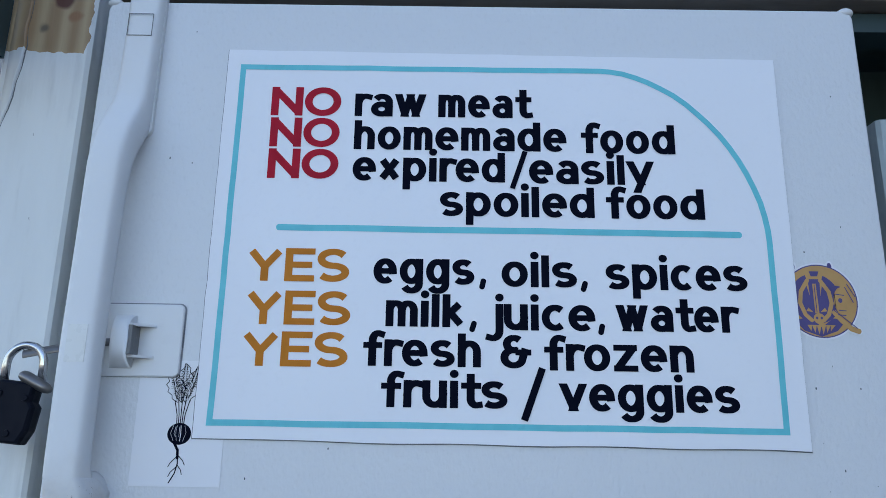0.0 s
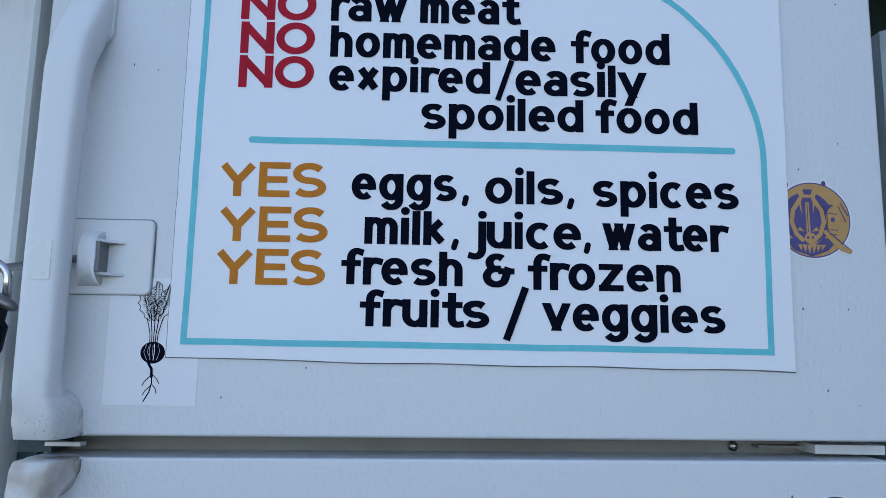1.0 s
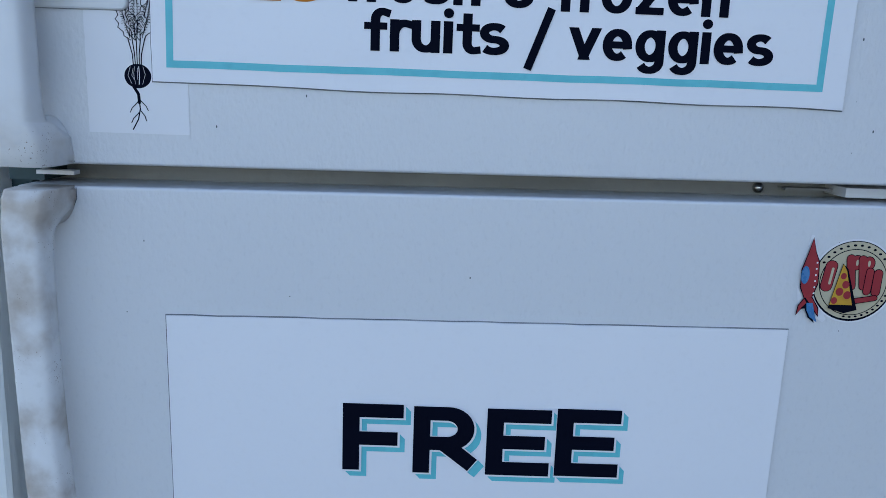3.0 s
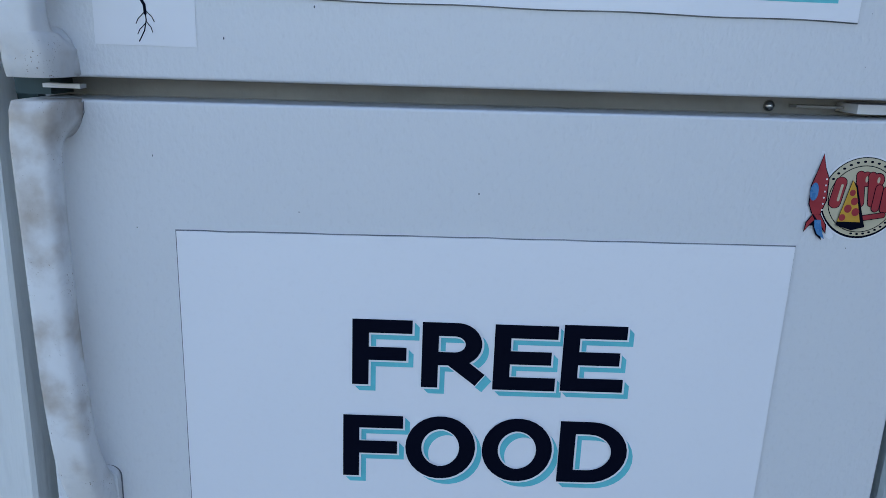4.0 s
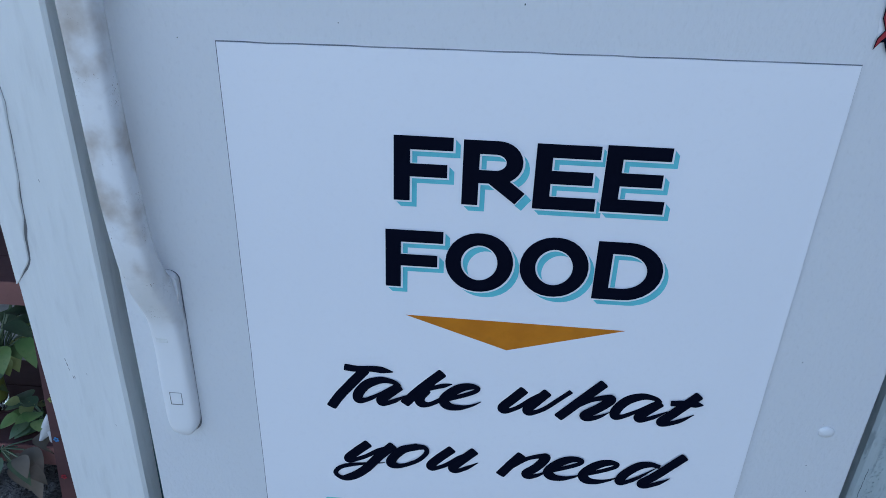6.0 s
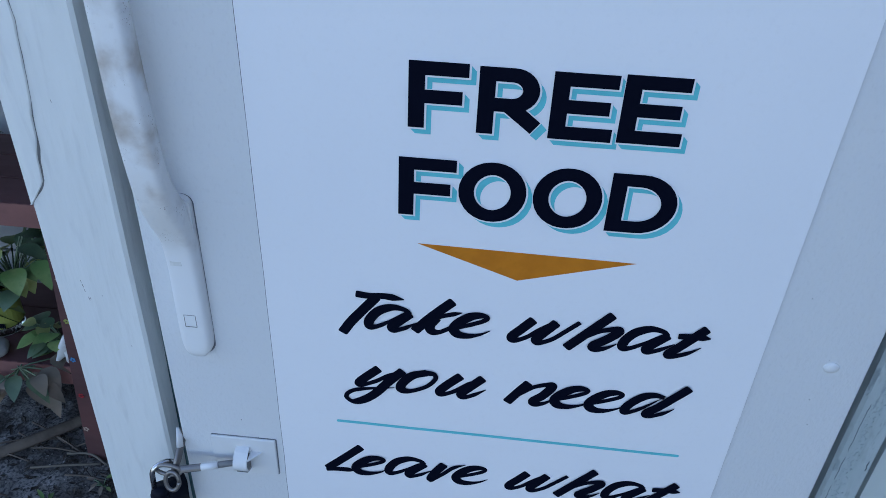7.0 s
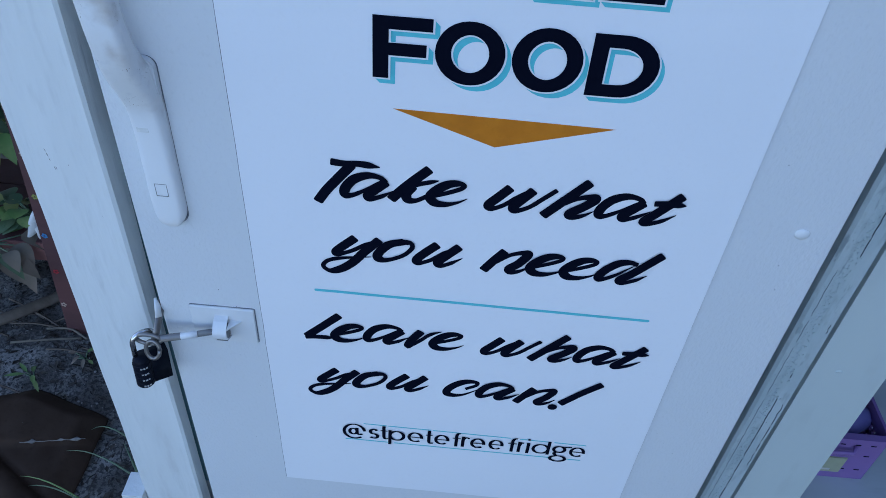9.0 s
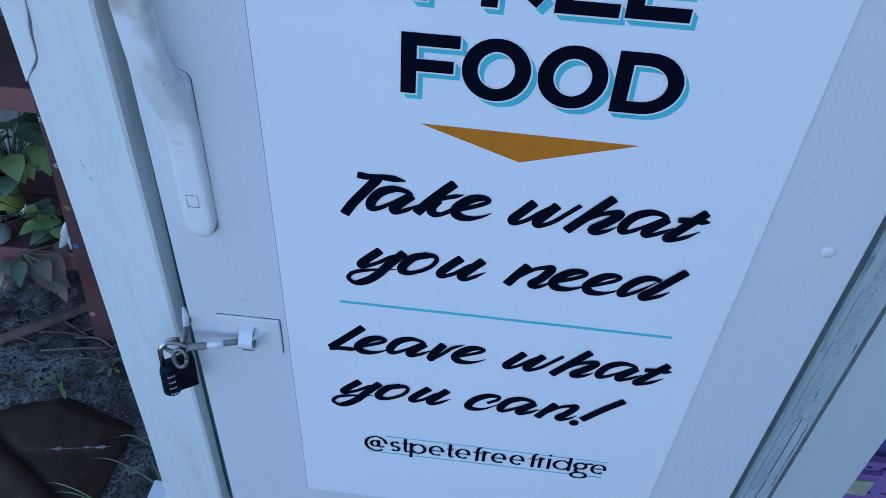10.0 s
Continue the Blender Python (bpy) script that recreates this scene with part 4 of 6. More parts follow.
    for d, spots in ((up, 26), (lo, 34)):
        z0, z1 = (GAP_HI + 0.03, TOP - 0.03) if d is up else (0.1, GAP_LO - 0.02)
        for _ in range(spots):
            x = rnd.choice((rnd.uniform(0.085, 0.15), rnd.uniform(0.76, 0.85), rnd.uniform(0.1, 0.85)))
            z = rnd.uniform(z0, z1)
            r = rnd.uniform(0.0003, 0.0008)
            part("paint_chip", disc(x, z, r, r * rnd.uniform(0.6, 2.2), -0.00035, n=7), CRACK, d)
    return f


def flange(z1, z0, grow=0.0, front=-0.007, xl=0.0415, xr=0.0838, r=0.0185):
    bm = bmesh.new()
    pts = []
    xl, xr, r = xl - grow, xr + grow, r + grow
    for cx, cz, a0, rr in ((xr - 0.012, z1 - 0.012, 0, 0.012), (xl + 0.012, z1 - 0.012, 90, 0.012), (xl + r, z0 + r, 180, r), (xr - r, z0 + r, 270, r)):
        for i in range(7):
            a = radians(a0 + 15 * i)
            pts.append((cx + rr * math.cos(a), cz + rr * math.sin(a)))
    return loft([[(x, y, z) for x, z in pts] for y in (0.001, front)], bm)


def flare(z_end, z_in, way):
    """The end of a grip that widens where it meets the door."""
    sec = []
    for i in range(10):
        f = i / 9
        y = 0.002 - 0.047 * f
        grow = (1 - f) ** 2
        x1 = 0.0765 - 0.016 * f ** 1.5
        z2 = z_in + way * 0.012 * grow
        ring = [(0.038, y, z_end), (x1 - 0.003, y, z_end)]
        for j in range(9):
            a = math.pi / 2 * j / 8
            ring.append((x1 - 0.020 + 0.020 * math.cos(a), y, z_end + way * 0.002 + (z2 - z_end - way * 0.002) * math.sin(a)))
        ring.append((0.038, y, z2))
        sec.append(ring)
    return loft(sec)


fridge()


# ---- signs and stickers on the doors ----
def sheet(tl, tr, br, bl, y, thick, wave=0.0):
    """Thin hand-cut sheet between four corners, with a slightly uneven outline."""
    pts = []
    n = 24
    for k, (a, b) in enumerate(((bl, br), (br, tr), (tr, tl), (tl, bl))):
        for i in range(n):
            f = i / n
            off = (wave if k == 0 else 0.0007) * noise.noise((f * (5 if k == 0 else 17), 3 + 2 * k, 0)) * min(1, 6 * f)
            pts.append((a[0] + (b[0] - a[0]) * f + (off if k % 2 else 0), a[1] + (b[1] - a[1]) * f + (0 if k % 2 else off)))
    return loft([[(x, yy, z) for x, z in pts] for yy in (y, y - thick)])


def evenly(a, b, n):
    return [(a[0] + (b[0] - a[0]) * i / n, a[1] + (b[1] - a[1]) * i / n) for i in range(n + 1)]


def rules_sign():
    s = thing("rules_sign", "white hand-painted sheet listing refused and accepted food", "sign", (0.455, -0.001, 1.27))
    inv = Matrix.Translation((-0.455, 0.001, -1.27))

    def put(name, bm, mat, label=""):
        ob = part(name, bm, mat, s, label)
        ob.matrix_parent_inverse = inv
    # slightly larger dark underlay paints the shade beneath the sheet's lifted edge
    put("sheet_edge_shade", sheet((0.1492, 1.7055), (0.7625, 1.7012), (0.7606, 1.2745), (0.1488, 1.2786), -0.0002, 0.0005, 0.003), EDGE, "dark line painted as shade along the cut edge")
    put("sheet", sheet((0.1502, 1.7048), (0.7616, 1.7006), (0.7597, 1.2757), (0.1499, 1.2796), -0.0008, 0.0016, 0.003), SHEET)
    y = -0.0027
    arc = [(0.5657 + 0.172 * math.sin(radians(a)) ** 1.1, 1.4877 + 0.1962 * max(0, math.cos(radians(a))) ** 1.1) for a in range(0, 91, 5)]
    border = evenly((0.1657, 1.295), (0.1682, 1.6833), 16) + evenly((0.1682, 1.6833), (0.560, 1.6839), 14)[1:] + arc + evenly((0.7376, 1.480), (0.7368, 1.2943), 8)[1:] + evenly((0.7368, 1.2943), (0.1657, 1.295), 18)[1:]
    put("border_line", line(border, 0.0062, y, wobble=0.0007), CYAN, "cyan painted border with one rounded corner")
    put("divider_line", line(evenly((0.2205, 1.4972), (0.7065, 1.4959), 14), 0.0068, y, wobble=0.0006), CYAN, "cyan painted dividing line")

    def write(mat, word, *place, label="", **kw):
        for bm in lettering(word, *place, **kw):
            put("letter", bm, mat, label)
    thick = lambda d: 0.84 + 0.2 * abs(d.y)
    for x0, x1, base in ((0.2025, 0.2793, 1.6252), (0.2035, 0.2793, 1.5885), (0.2037, 0.2798, 1.5520)):
        write(RED, "NO", x0, x1, base, 0.0342, 0.0082, y, label="red letter", clear=0.0022, ends=False, ratio=0.84, nib=thick)
    for x0, x1, base in ((0.1905, 0.2970, 1.4390), (0.1925, 0.3002, 1.3937), (0.1918, 0.2994, 1.3512)):
        write(OCHRE, "YES", x0, x1, base, 0.0352, 0.0078, y, label="ochre letter", clear=0.0028, ends=False, ratio=0.82, nib=thick)
    slim = lambda d: 0.74 + 0.26 * abs(d.y)
    for word, x0, x1, base in (
            ("raw", 0.2948, 0.3725, 1.6256), ("meat", 0.3868, 0.4905, 1.6256), ("homemade", 0.2955, 0.5270, 1.5866), ("food", 0.543, 0.645, 1.5856), ("expired", 0.2955, 0.460, 1.5505),
            ("easily", 0.4858, 0.6195, 1.5498), ("spoiled", 0.3903, 0.555, 1.5120), ("food", 0.5675, 0.672, 1.5118), ("eggs", 0.3224, 0.4275, 1.4378), ("oils", 0.4557, 0.534, 1.4364),
            ("spices", 0.564, 0.7105, 1.4352), ("milk", 0.3367, 0.4175, 1.3934), ("juice", 0.440, 0.5515, 1.3912), ("water", 0.5735, 0.6985, 1.3919), ("fresh", 0.315, 0.4345, 1.3530),
            ("&", 0.4542, 0.4855, 1.3527), ("frozen", 0.4985, 0.6495, 1.3510), ("fruits", 0.3346, 0.461, 1.3124), ("veggies", 0.5138, 0.6925, 1.3113)):
        write(INK, word, x0, x1, base, 0.0270, 0.0081, y, clear=0.0030, ends=False, ratio=0.76, nib=slim)
    put("letter", line([(0.4685, 1.5463), (0.4811, 1.5841)], 0.0056, y - 0.0007, ends=False), INK)
    put("letter", line([(0.4788, 1.3045), (0.4953, 1.3500)], 0.0072, y - 0.0007, ends=False), INK)
    for x0, x1, base in ((0.4315, 0.441, 1.438), (0.5365, 0.5465, 1.437), (0.4215, 0.4315, 1.3935), (0.553, 0.5625, 1.3925)):
        write(INK, ",", x0 + 0.001, x1 - 0.0012, base, 0.022, 0.0058, y)


rules_sign()


def free_sign():
    s = thing("free_food_sign", "tall white hand-painted sheet offering free food, with an ochre pointer", "sign", (0.445, -0.001, 0.0))
    inv = Matrix.Translation((-0.445, 0.001, 0))

    def put(name, bm, mat, label=""):
        ob = part(name, bm, mat, s, label)
        ob.matrix_parent_inverse = inv
    # dark underlay again paints the thin shadow line at the sheet's edge
    put("sheet_edge_shade", sheet((0.1527, 1.0672), (0.7380, 1.0727), (0.7338, 0.0118), (0.1578, 0.0205), -0.0002, 0.0005, 0.0015), EDGE, "dark line painted as shade along the cut edge")
    put("sheet", sheet((0.1540, 1.0661), (0.7371, 1.0717), (0.7328, 0.0125), (0.1590, 0.0213), -0.0008, 0.0016, 0.0015), SHEET)
    y = -0.0027

    def write(name, mat, word, *place, label="", **kw):
        for bm in lettering(word, *place, **kw):
            put(name, bm, mat, label)
    pen = lambda d: 0.88 + 0.14 * abs(d.y)
    caps = (("F", 0.320, 0.378, 0.9175, 0.0685), ("R", 0.388, 0.4535, 0.9165, 0.0685), ("E", 0.4585, 0.520, 0.9165, 0.0685), ("E", 0.5255, 0.587, 0.9175, 0.0695),
            ("F", 0.3115, 0.3712, 0.8162, 0.0680), ("O", 0.3743, 0.4445, 0.8157, 0.0695), ("O", 0.4517, 0.5225, 0.8152, 0.0702), ("D", 0.5295, 0.5985, 0.8162, 0.0682))
    for ch, x0, x1, base, cap in caps:
        args = (ch, x0, x1, base, cap, 0.0158)
        kw = dict(ends=False, nib=pen, ratio=0.88)
        shade = bmesh.new()
        for i in range(14):
            f = (i + 1) / 14
            for bm in lettering(*args, y - 0.0004 + 0.00028 * i / 14, shift=(0.0070 * f, -0.0073 * f), **kw):
                flat = bpy.data.meshes.new("stroke")
                bm.to_mesh(flat)
                bm.free()
                shade.from_mesh(flat)
                bpy.data.meshes.remove(flat)
        put("drop_shade", shade, CYAN, "cyan drop shade")
        write("letter_gap", SHEET, *args, y - 0.0011, label="white line round the letter", grow=0.0013, shift=(0.0008, -0.0008), **kw)
        write("letter", INK, *args, y - 0.0018, label="black letter", **kw)
    put("pointer", flat_poly([(0.3325, 0.7795), (0.4455, 0.7410), (0.5722, 0.7767)], y), OCHRE, "ochre triangle pointing down")
    for word, xh, starts in (
            ("Take", 0.042, ((0.2864, 0.7004), (0.3260, 0.6810), (0.3751, 0.7031), (0.3831, 0.6675))), ("what", 0.042, ((0.4693, 0.6870), (0.5577, 0.7044), (0.6240, 0.6821), (0.6649, 0.6964))),
            ("you", 0.042, ((0.2883, 0.5897), (0.3483, 0.5914), (0.3903, 0.5901))), ("need", 0.042, ((0.4742, 0.5891), (0.5131, 0.5691), (0.5555, 0.5668), (0.6386, 0.5872))),
            ("Leave", 0.042, ((0.2637, 0.4460), (0.2615, 0.4090), (0.3504, 0.4258), (0.3767, 0.4291), (0.3990, 0.4085))), ("what", 0.042, ((0.4891, 0.4273), (0.5774, 0.4444), (0.6448, 0.4208), (0.6854, 0.4343))),
            ("you", 0.042, ((0.2565, 0.3288), (0.3171, 0.3298), (0.3601, 0.3296))), ("can!", 0.042, ((0.4482, 0.3116), (0.5166, 0.3224), (0.5474, 0.3246), (0.6422, 0.3489)))):
        for bm in script_word(word, starts, xh, 0.0124, y):
            put("script_letter", bm, INK, "black brush script letter")
    put("divider_line", line(evenly((0.235, 0.4934), (0.6753, 0.4889), 14), 0.0046, y, wobble=0.0004), CYAN, "thin cyan line")
    for a, b in (((0.296, 0.2005), (0.331, 0.2000)), ((0.335, 0.1998), (0.401, 0.1988)), ((0.406, 0.1986), (0.528, 0.1964)), ((0.544, 0.1960), (0.590, 0.1952)), ((0.599, 0.1950), (0.648, 0.1940)),
                 ((0.266, 0.1558), (0.336, 0.1552)), ((0.345, 0.1550), (0.594, 0.1526)), ((0.625, 0.1522), (0.646, 0.1520))):
        put("guide_line", line(evenly(a, b, 6), 0.0022, y), CYAN)
    fine = dict(nib=lambda d: 0.45 + 0.65 * abs(d.y), ends=False, label="small black letter")
    places = dict(zip(range(17), ((0.2615, 0.2985), (0.3035, 0.3200), (0.3221, 0.3340), (0.3350, 0.3618), (0.3655, 0.3903), (0.3945, 0.4060), (0.4086, 0.4326), (0.4373, 0.4520), (0.4520, 0.4642),
                                  (0.4662, 0.4901), (0.4956, 0.5195), (0.5260, 0.5420), (0.5420, 0.5535), (0.5560, 0.5610), (0.5647, 0.5935), (0.5945, 0.6270), (0.6250, 0.6499))))
    for k, ch in enumerate("@stpetefreefridqe"):
        x0, x1 = places[k]
        write("letter", INK, ch, x0, x1, 0.1628 - 0.006 * (x0 - 0.30), 0.031 if ch == "@" else 0.0282, 0.0047, y - 0.0006 - 0.0006 * (k % 2), **fine)


free_sign()


def beet_card():
    s = thing("beet_card", "white card with a black ink drawing of a beet", "sticker", (0.14, -0.0003, 1.235))
    inv = Matrix.Translation((-0.14, 0.0003, -1.235))

    def put(name, bm, mat, label=""):
        ob = part(name, bm, mat, s, label)
        ob.matrix_parent_inverse = inv
    put("card", sheet((0.0915, 1.3555), (0.1805, 1.3555), (0.1805, 1.2335), (0.0915, 1.2335), -0.0001, 0.0005), CARD)
    y = -0.00075
    cx = 0.1365
    bulb = disc(cx, 1.2835, 0.0118, 0.0105, y)
    line([(cx - 0.004, 1.2745), (cx, 1.268), (cx + 0.0005, 1.2605)], 0.0026, y - 0.0001, bulb)
    put("bulb", bulb, INK, "dark beet root")
    hi = bmesh.new()
    for k in (0, 2, 3, 5, 6, 9):
        line([(cx - 0.0062 + 0.00125 * k, 1.2915 - 0.0006 * (k % 3)), (cx - 0.0085 + 0.0017 * k, 1.284 + 0.001 * (k % 2)), (cx - 0.0052 + 0.00105 * k, 1.2765 + 0.002 * (k % 3))], 0.00026 + 0.0004 * (k == 6), y - 0.00025 - 0.00004 * k, hi)
    put("highlight", hi, CARD)
    roots = bmesh.new()
    for k, pts in enumerate(([(cx, 1.268), (cx + 0.001, 1.255), (cx - 0.001, 1.246), (cx - 0.006, 1.237)], [(cx, 1.264), (cx + 0.006, 1.258), (cx + 0.008, 1.254)], [(cx, 1.262), (cx - 0.006, 1.256), (cx - 0.008, 1.252)],
                             [(cx + 0.001, 1.254), (cx + 0.005, 1.249), (cx + 0.006, 1.245)], [(cx, 1.252), (cx - 0.005, 1.247), (cx - 0.007, 1.243)])):
        line(pts, 0.0011 if k == 0 else 0.0008, y - 0.00005 * k, roots)
    put("roots", roots, INK)
    stems = bmesh.new()
    for k in range(5):
        t = (k - 2) / 2
        line([(cx + 0.0035 * t, 1.2935), (cx + 0.004 * t, 1.302), (cx + 0.0075 * t, 1.316)], 0.0009, y - 0.00004 * k, stems)
    put("stems", stems, INK)
    leaves = bmesh.new()
    rnd = random.Random(5)
    for k, (t, top) in enumerate(((-1.0, 1.345), (0.0, 1.3525), (1.0, 1.3495))):
        bx, tx = cx + 0.004 * t, cx + 0.0125 * t + 0.001
        z0 = 1.314
        edge_l = [(bx + (tx - bx) * f - (0.0085 * math.sin(math.pi * min(1, f * 0.9 + 0.08))) + 0.0012 * (-1) ** i, z0 + (top - z0) * f) for i, f in enumerate(j / 9 for j in range(10))]
        edge_r = [(bx + (tx - bx) * f + (0.0085 * math.sin(math.pi * min(1, f * 0.9 + 0.08))) + 0.0012 * (-1) ** i, z0 + (top - z0) * f) for i, f in enumerate(j / 9 for j in range(10))]
        line(edge_l, 0.0007, y - 0.00012 * k, leaves)
        line(edge_r, 0.0007, y - 0.00012 * k - 0.00004, leaves)
        for j in range(15):
            f = 0.06 + 0.06 * j
            mx, mz = bx + (tx - bx) * f, z0 + (top - z0) * f
            for q, side in enumerate((-1, 1)):
                w = 0.006 * math.sin(math.pi * min(1, f + 0.05)) * rnd.uniform(0.6, 1)
                line([(mx + side * 0.001, mz), (mx + side * w * 0.6, mz + 0.003), (mx + side * w, mz + 0.0025)], rnd.uniform(0.0003, 0.0008), y - 0.0004 - 0.00002 * (j * 2 + q), leaves)
    put("leaves", leaves, INK, "inked veined leaves")


beet_card()


def round_sticker():
    s = thing("round_sticker", "round purple and orange die-cut sticker tucked under the sign", "sticker", (0.787, -0.0002, 1.385))
    inv = Matrix.Translation((-0.787, 0.0002, -1.385))
    layer = [0.0]

    def put(name, bm, mat, label=""):
        layer[0] += 0.00009
        bmesh.ops.translate(bm, verts=bm.verts[:], vec=(0, -layer[0], 0))
        ob = part(name, bm, mat, s, label)
        ob.matrix_parent_inverse = inv
    cx, cz, r, u, y = 0.7850, 1.4268, 0.0402, 0.0006, -0.0003
    at = lambda a, b: (cx + a * u, cz + b * u)
    bone = [at(*q) for q in ((22, -20), (33, -34), (48, -48), (60, -52))]
    b = disc(cx, cz, r, r, y, n=48)
    for k, (a, h) in enumerate(((-42, 60), (22, 61))):
        disc(*at(a, h), 0.0044, 0.0060, y - 0.00002 * (k + 1), b, 14)
    line(bone, 0.0086, y - 0.00006, b)
    put("backing", b, CARD)
    b = disc(cx, cz, r - 0.0017, r - 0.0017, y, n=48)
    for k, (a, h) in enumerate(((-42, 60), (22, 61))):
        disc(*at(a, h), 0.0024, 0.0040, y - 0.00002 * (k + 1), b, 12)
    put("ring", b, STICK_PURPLE)
    put("field", disc(cx, cz, r - 0.0029, r - 0.0029, y, n=48), STICK_ORANGE)
    b = disc(*at(-8, 4), 0.0255, 0.0262, y, n=40)
    flat_poly([at(20, 28), at(36, 26), at(44, 8), at(30, 20), at(22, 8)], y - 0.00003, b)
    flat_poly([at(-48, -34), at(-20, -28), at(-2, -46), at(18, -30), at(40, -34), at(24, -52), at(-4, -62), at(-32, -52)], y - 0.00006, b)
    put("dark_field", b, STICK_PURPLE)
    b = bmesh.new()
    for k, g in enumerate((-1, 1)):
        line([at(-8 + g * 11, 36), at(-8 + g * 24, 16), at(-8 + g * 27, -4), at(-8 + g * 20, -24), at(-8 + g * 10, -34)], 0.0042, y - 0.00003 * k, b)
        flat_poly([at(-8 + g * 10, 32), at(-8 + g * 14, 30), at(-8 + g * 9, 8)], y - 0.00006 - 0.00003 * k, b)
        flat_poly([at(-8 + g * 14, -12), at(-8 + g * 18, -18), at(-8 + g * 6, -20)], y - 0.00012 - 0.00003 * k, b)
    put("curved_rib", b, STICK_ORANGE)
    b = flat_poly([at(-11, 30), at(-5, 30), at(-4, -22), at(-11, -22)], y)
    flat_poly([at(-26, 56), at(12, 56), at(6, 38), at(-20, 38)], y - 0.00003, b)
    disc(*at(-5, -31), 0.0060, 0.0056, y - 0.00006, b, 16)
    for k in range(6):
        flat_poly([at(-27 + 8 * k, -42), at(-19 + 8 * k, -42), at(-21 + 6.6 * k, -60 + abs(k - 2.5) * 3)], y - 0.00009 - 0.00003 * k, b)
    put("orange_figure", b, STICK_ORANGE)
    b = flat_poly([at(-15, 52), at(2, 52), at(-1, 43), at(-12, 43)], y)
    line([at(-8, 28), at(-8, -20)], 0.0008, y - 0.00003, b)
    for k, g in enumerate((-1, 1)):
        disc(*at(-5 + g * 4, -30), 0.0013, 0.0015, y - 0.00003, b, 10)
        line([at(-8 + g * 18, 40), at(-8 + g * 33, 12), at(-8 + g * 33, -8), at(-8 + g * 24, -30)], 0.0007, y - 0.00006 - 0.00003 * k, b)
    put("dark_detail", b, STICK_PURPLE)
    b = disc(*at(37, 0), 0.0085, 0.0145, y, n=24)
    line(bone, 0.0054, y - 0.00003, b)
    put("face_shape", b, STICK_ORANGE)
    b = disc(*at(34, 1), 0.0022, 0.0025, y, n=12)
    for k, q in enumerate((((27, 12), (41, 10)), ((30, -16), (42, -17)), ((28, -24), (41, -25)), ((44, 24), (56, -2)), ((20, -15), (58, -47)), ((48, 30), (60, 8)), ((-40, 30), (-52, 8)))):
        line([at(*q[0]), at(*q[1])], 0.0009, y - 0.00003 - 0.00002 * k, b)
    put("dark_detail", b, STICK_PURPLE)


round_sticker()


def pizza_sticker():
    s = thing("pizza_sticker", "round cream and red sticker with rocket and pizza slice", "sticker", (0.79, -0.0002, 1.085))
    inv = Matrix.Translation((-0.79, 0.0002, -1.085))
    layer = [0.0]

    def put(name, bm, mat):
        layer[0] += 0.00009
        bmesh.ops.translate(bm, verts=bm.verts[:], vec=(0, -layer[0], 0))
        ob = part(name, bm, mat, s)
        ob.matrix_parent_inverse = inv
        if name == "fine_print":
            tagged(ob, kind="stuff")
    cx, cz, r = 0.7925, 1.1205, 0.0402
    b = disc(cx, cz, r, r, -0.0003, n=48)
    put("backing", b, CARD)
    b = flat_poly([(0.7483, 1.163), (0.7508, 1.163), (0.7583, 1.142), (0.7628, 1.1), (0.7718, 1.083), (0.7688, 1.08), (0.7548, 1.088), (0.7438, 1.096), (0.7413, 1.11), (0.7413, 1.13), (0.7458, 1.145)], -0.0003)
    put("backing", b, CARD)
    put("black_ring", disc(cx, cz, r - 0.0018, r - 0.0018, -0.0003, n=48), INK)
    put("outer_field", disc(cx, cz + 0.0006, r - 0.003, r - 0.0032, -0.0003, n=48), STICK_CREAM)
    put("inner_ring", disc(cx, cz - 0.001, r - 0.0085, r - 0.0085, -0.0003, n=48), INK)
    put("inner_field", disc(cx, cz - 0.001, r - 0.0093, r - 0.0093, -0.0003, n=48), STICK_CREAM)
    b = bmesh.new()
    for k in range(11):
        a = radians(150 - 11 * k)
        disc(cx + (r - 0.006) * math.cos(a), cz + (r - 0.006) * math.sin(a), 0.0016, 0.0011, -0.0003, b, 8)
    for k in range(11):
        a = radians(262 + 9.5 * k)
        disc(cx + (r - 0.006) * math.cos(a), cz + (r - 0.006) * math.sin(a), 0.0015, 0.001, -0.0003, b, 8)
    put("fine_print", b, INK)
    # red word shapes as plain outlined bars
    for dx, dz, h, w, lean, top in ((-0.0235, 0.0045, 0.030, 0.0105, 0.003, 0.0), (-0.0035, 0.0085, 0.034, 0.0072, -0.0035, 0.0058), (0.0075, 0.0085, 0.033, 0.0070, -0.0035, 0.0054), (0.0135, 0.0005, 0.026, 0.0066, 0.001, 0.0), (0.0215, -0.0005, 0.026, 0.0076, 0.0005, 0.0)):
        for grow, mat, nm in ((0.0007, INK, "outline"), (0.0, STICK_RED, "red_bar")):
            k = h / 2 - w / 2
            b = line([(cx + dx + lean * 0.5, cz + dz + k), (cx + dx, cz + dz), (cx + dx - lean * 0.5, cz + dz - k)], w + 2 * grow, -0.0003)
            if top:
                disc(cx + dx + 0.0042, cz + dz + k - 0.004, top + grow, top * 1.15 + grow, -0.00033, b, 20)
            put(nm, b, mat)
        if top:
            put("slit", disc(cx + dx + 0.0045, cz + dz + k - 0.004, 0.0013, 0.0030, -0.0003, n=14), STICK_CREAM)
        elif dx < -0.02:
            put("slit", line([(cx + dx + 0.0030, cz + dz + 0.007), (cx + dx + 0.0012, cz + dz - 0.007)], 0.0024, -0.0003), STICK_CREAM)
    put("outline", line([(cx + 0.003, cz - 0.0185), (cx + 0.0215, cz - 0.0150)], 0.0058, -0.0003), INK)
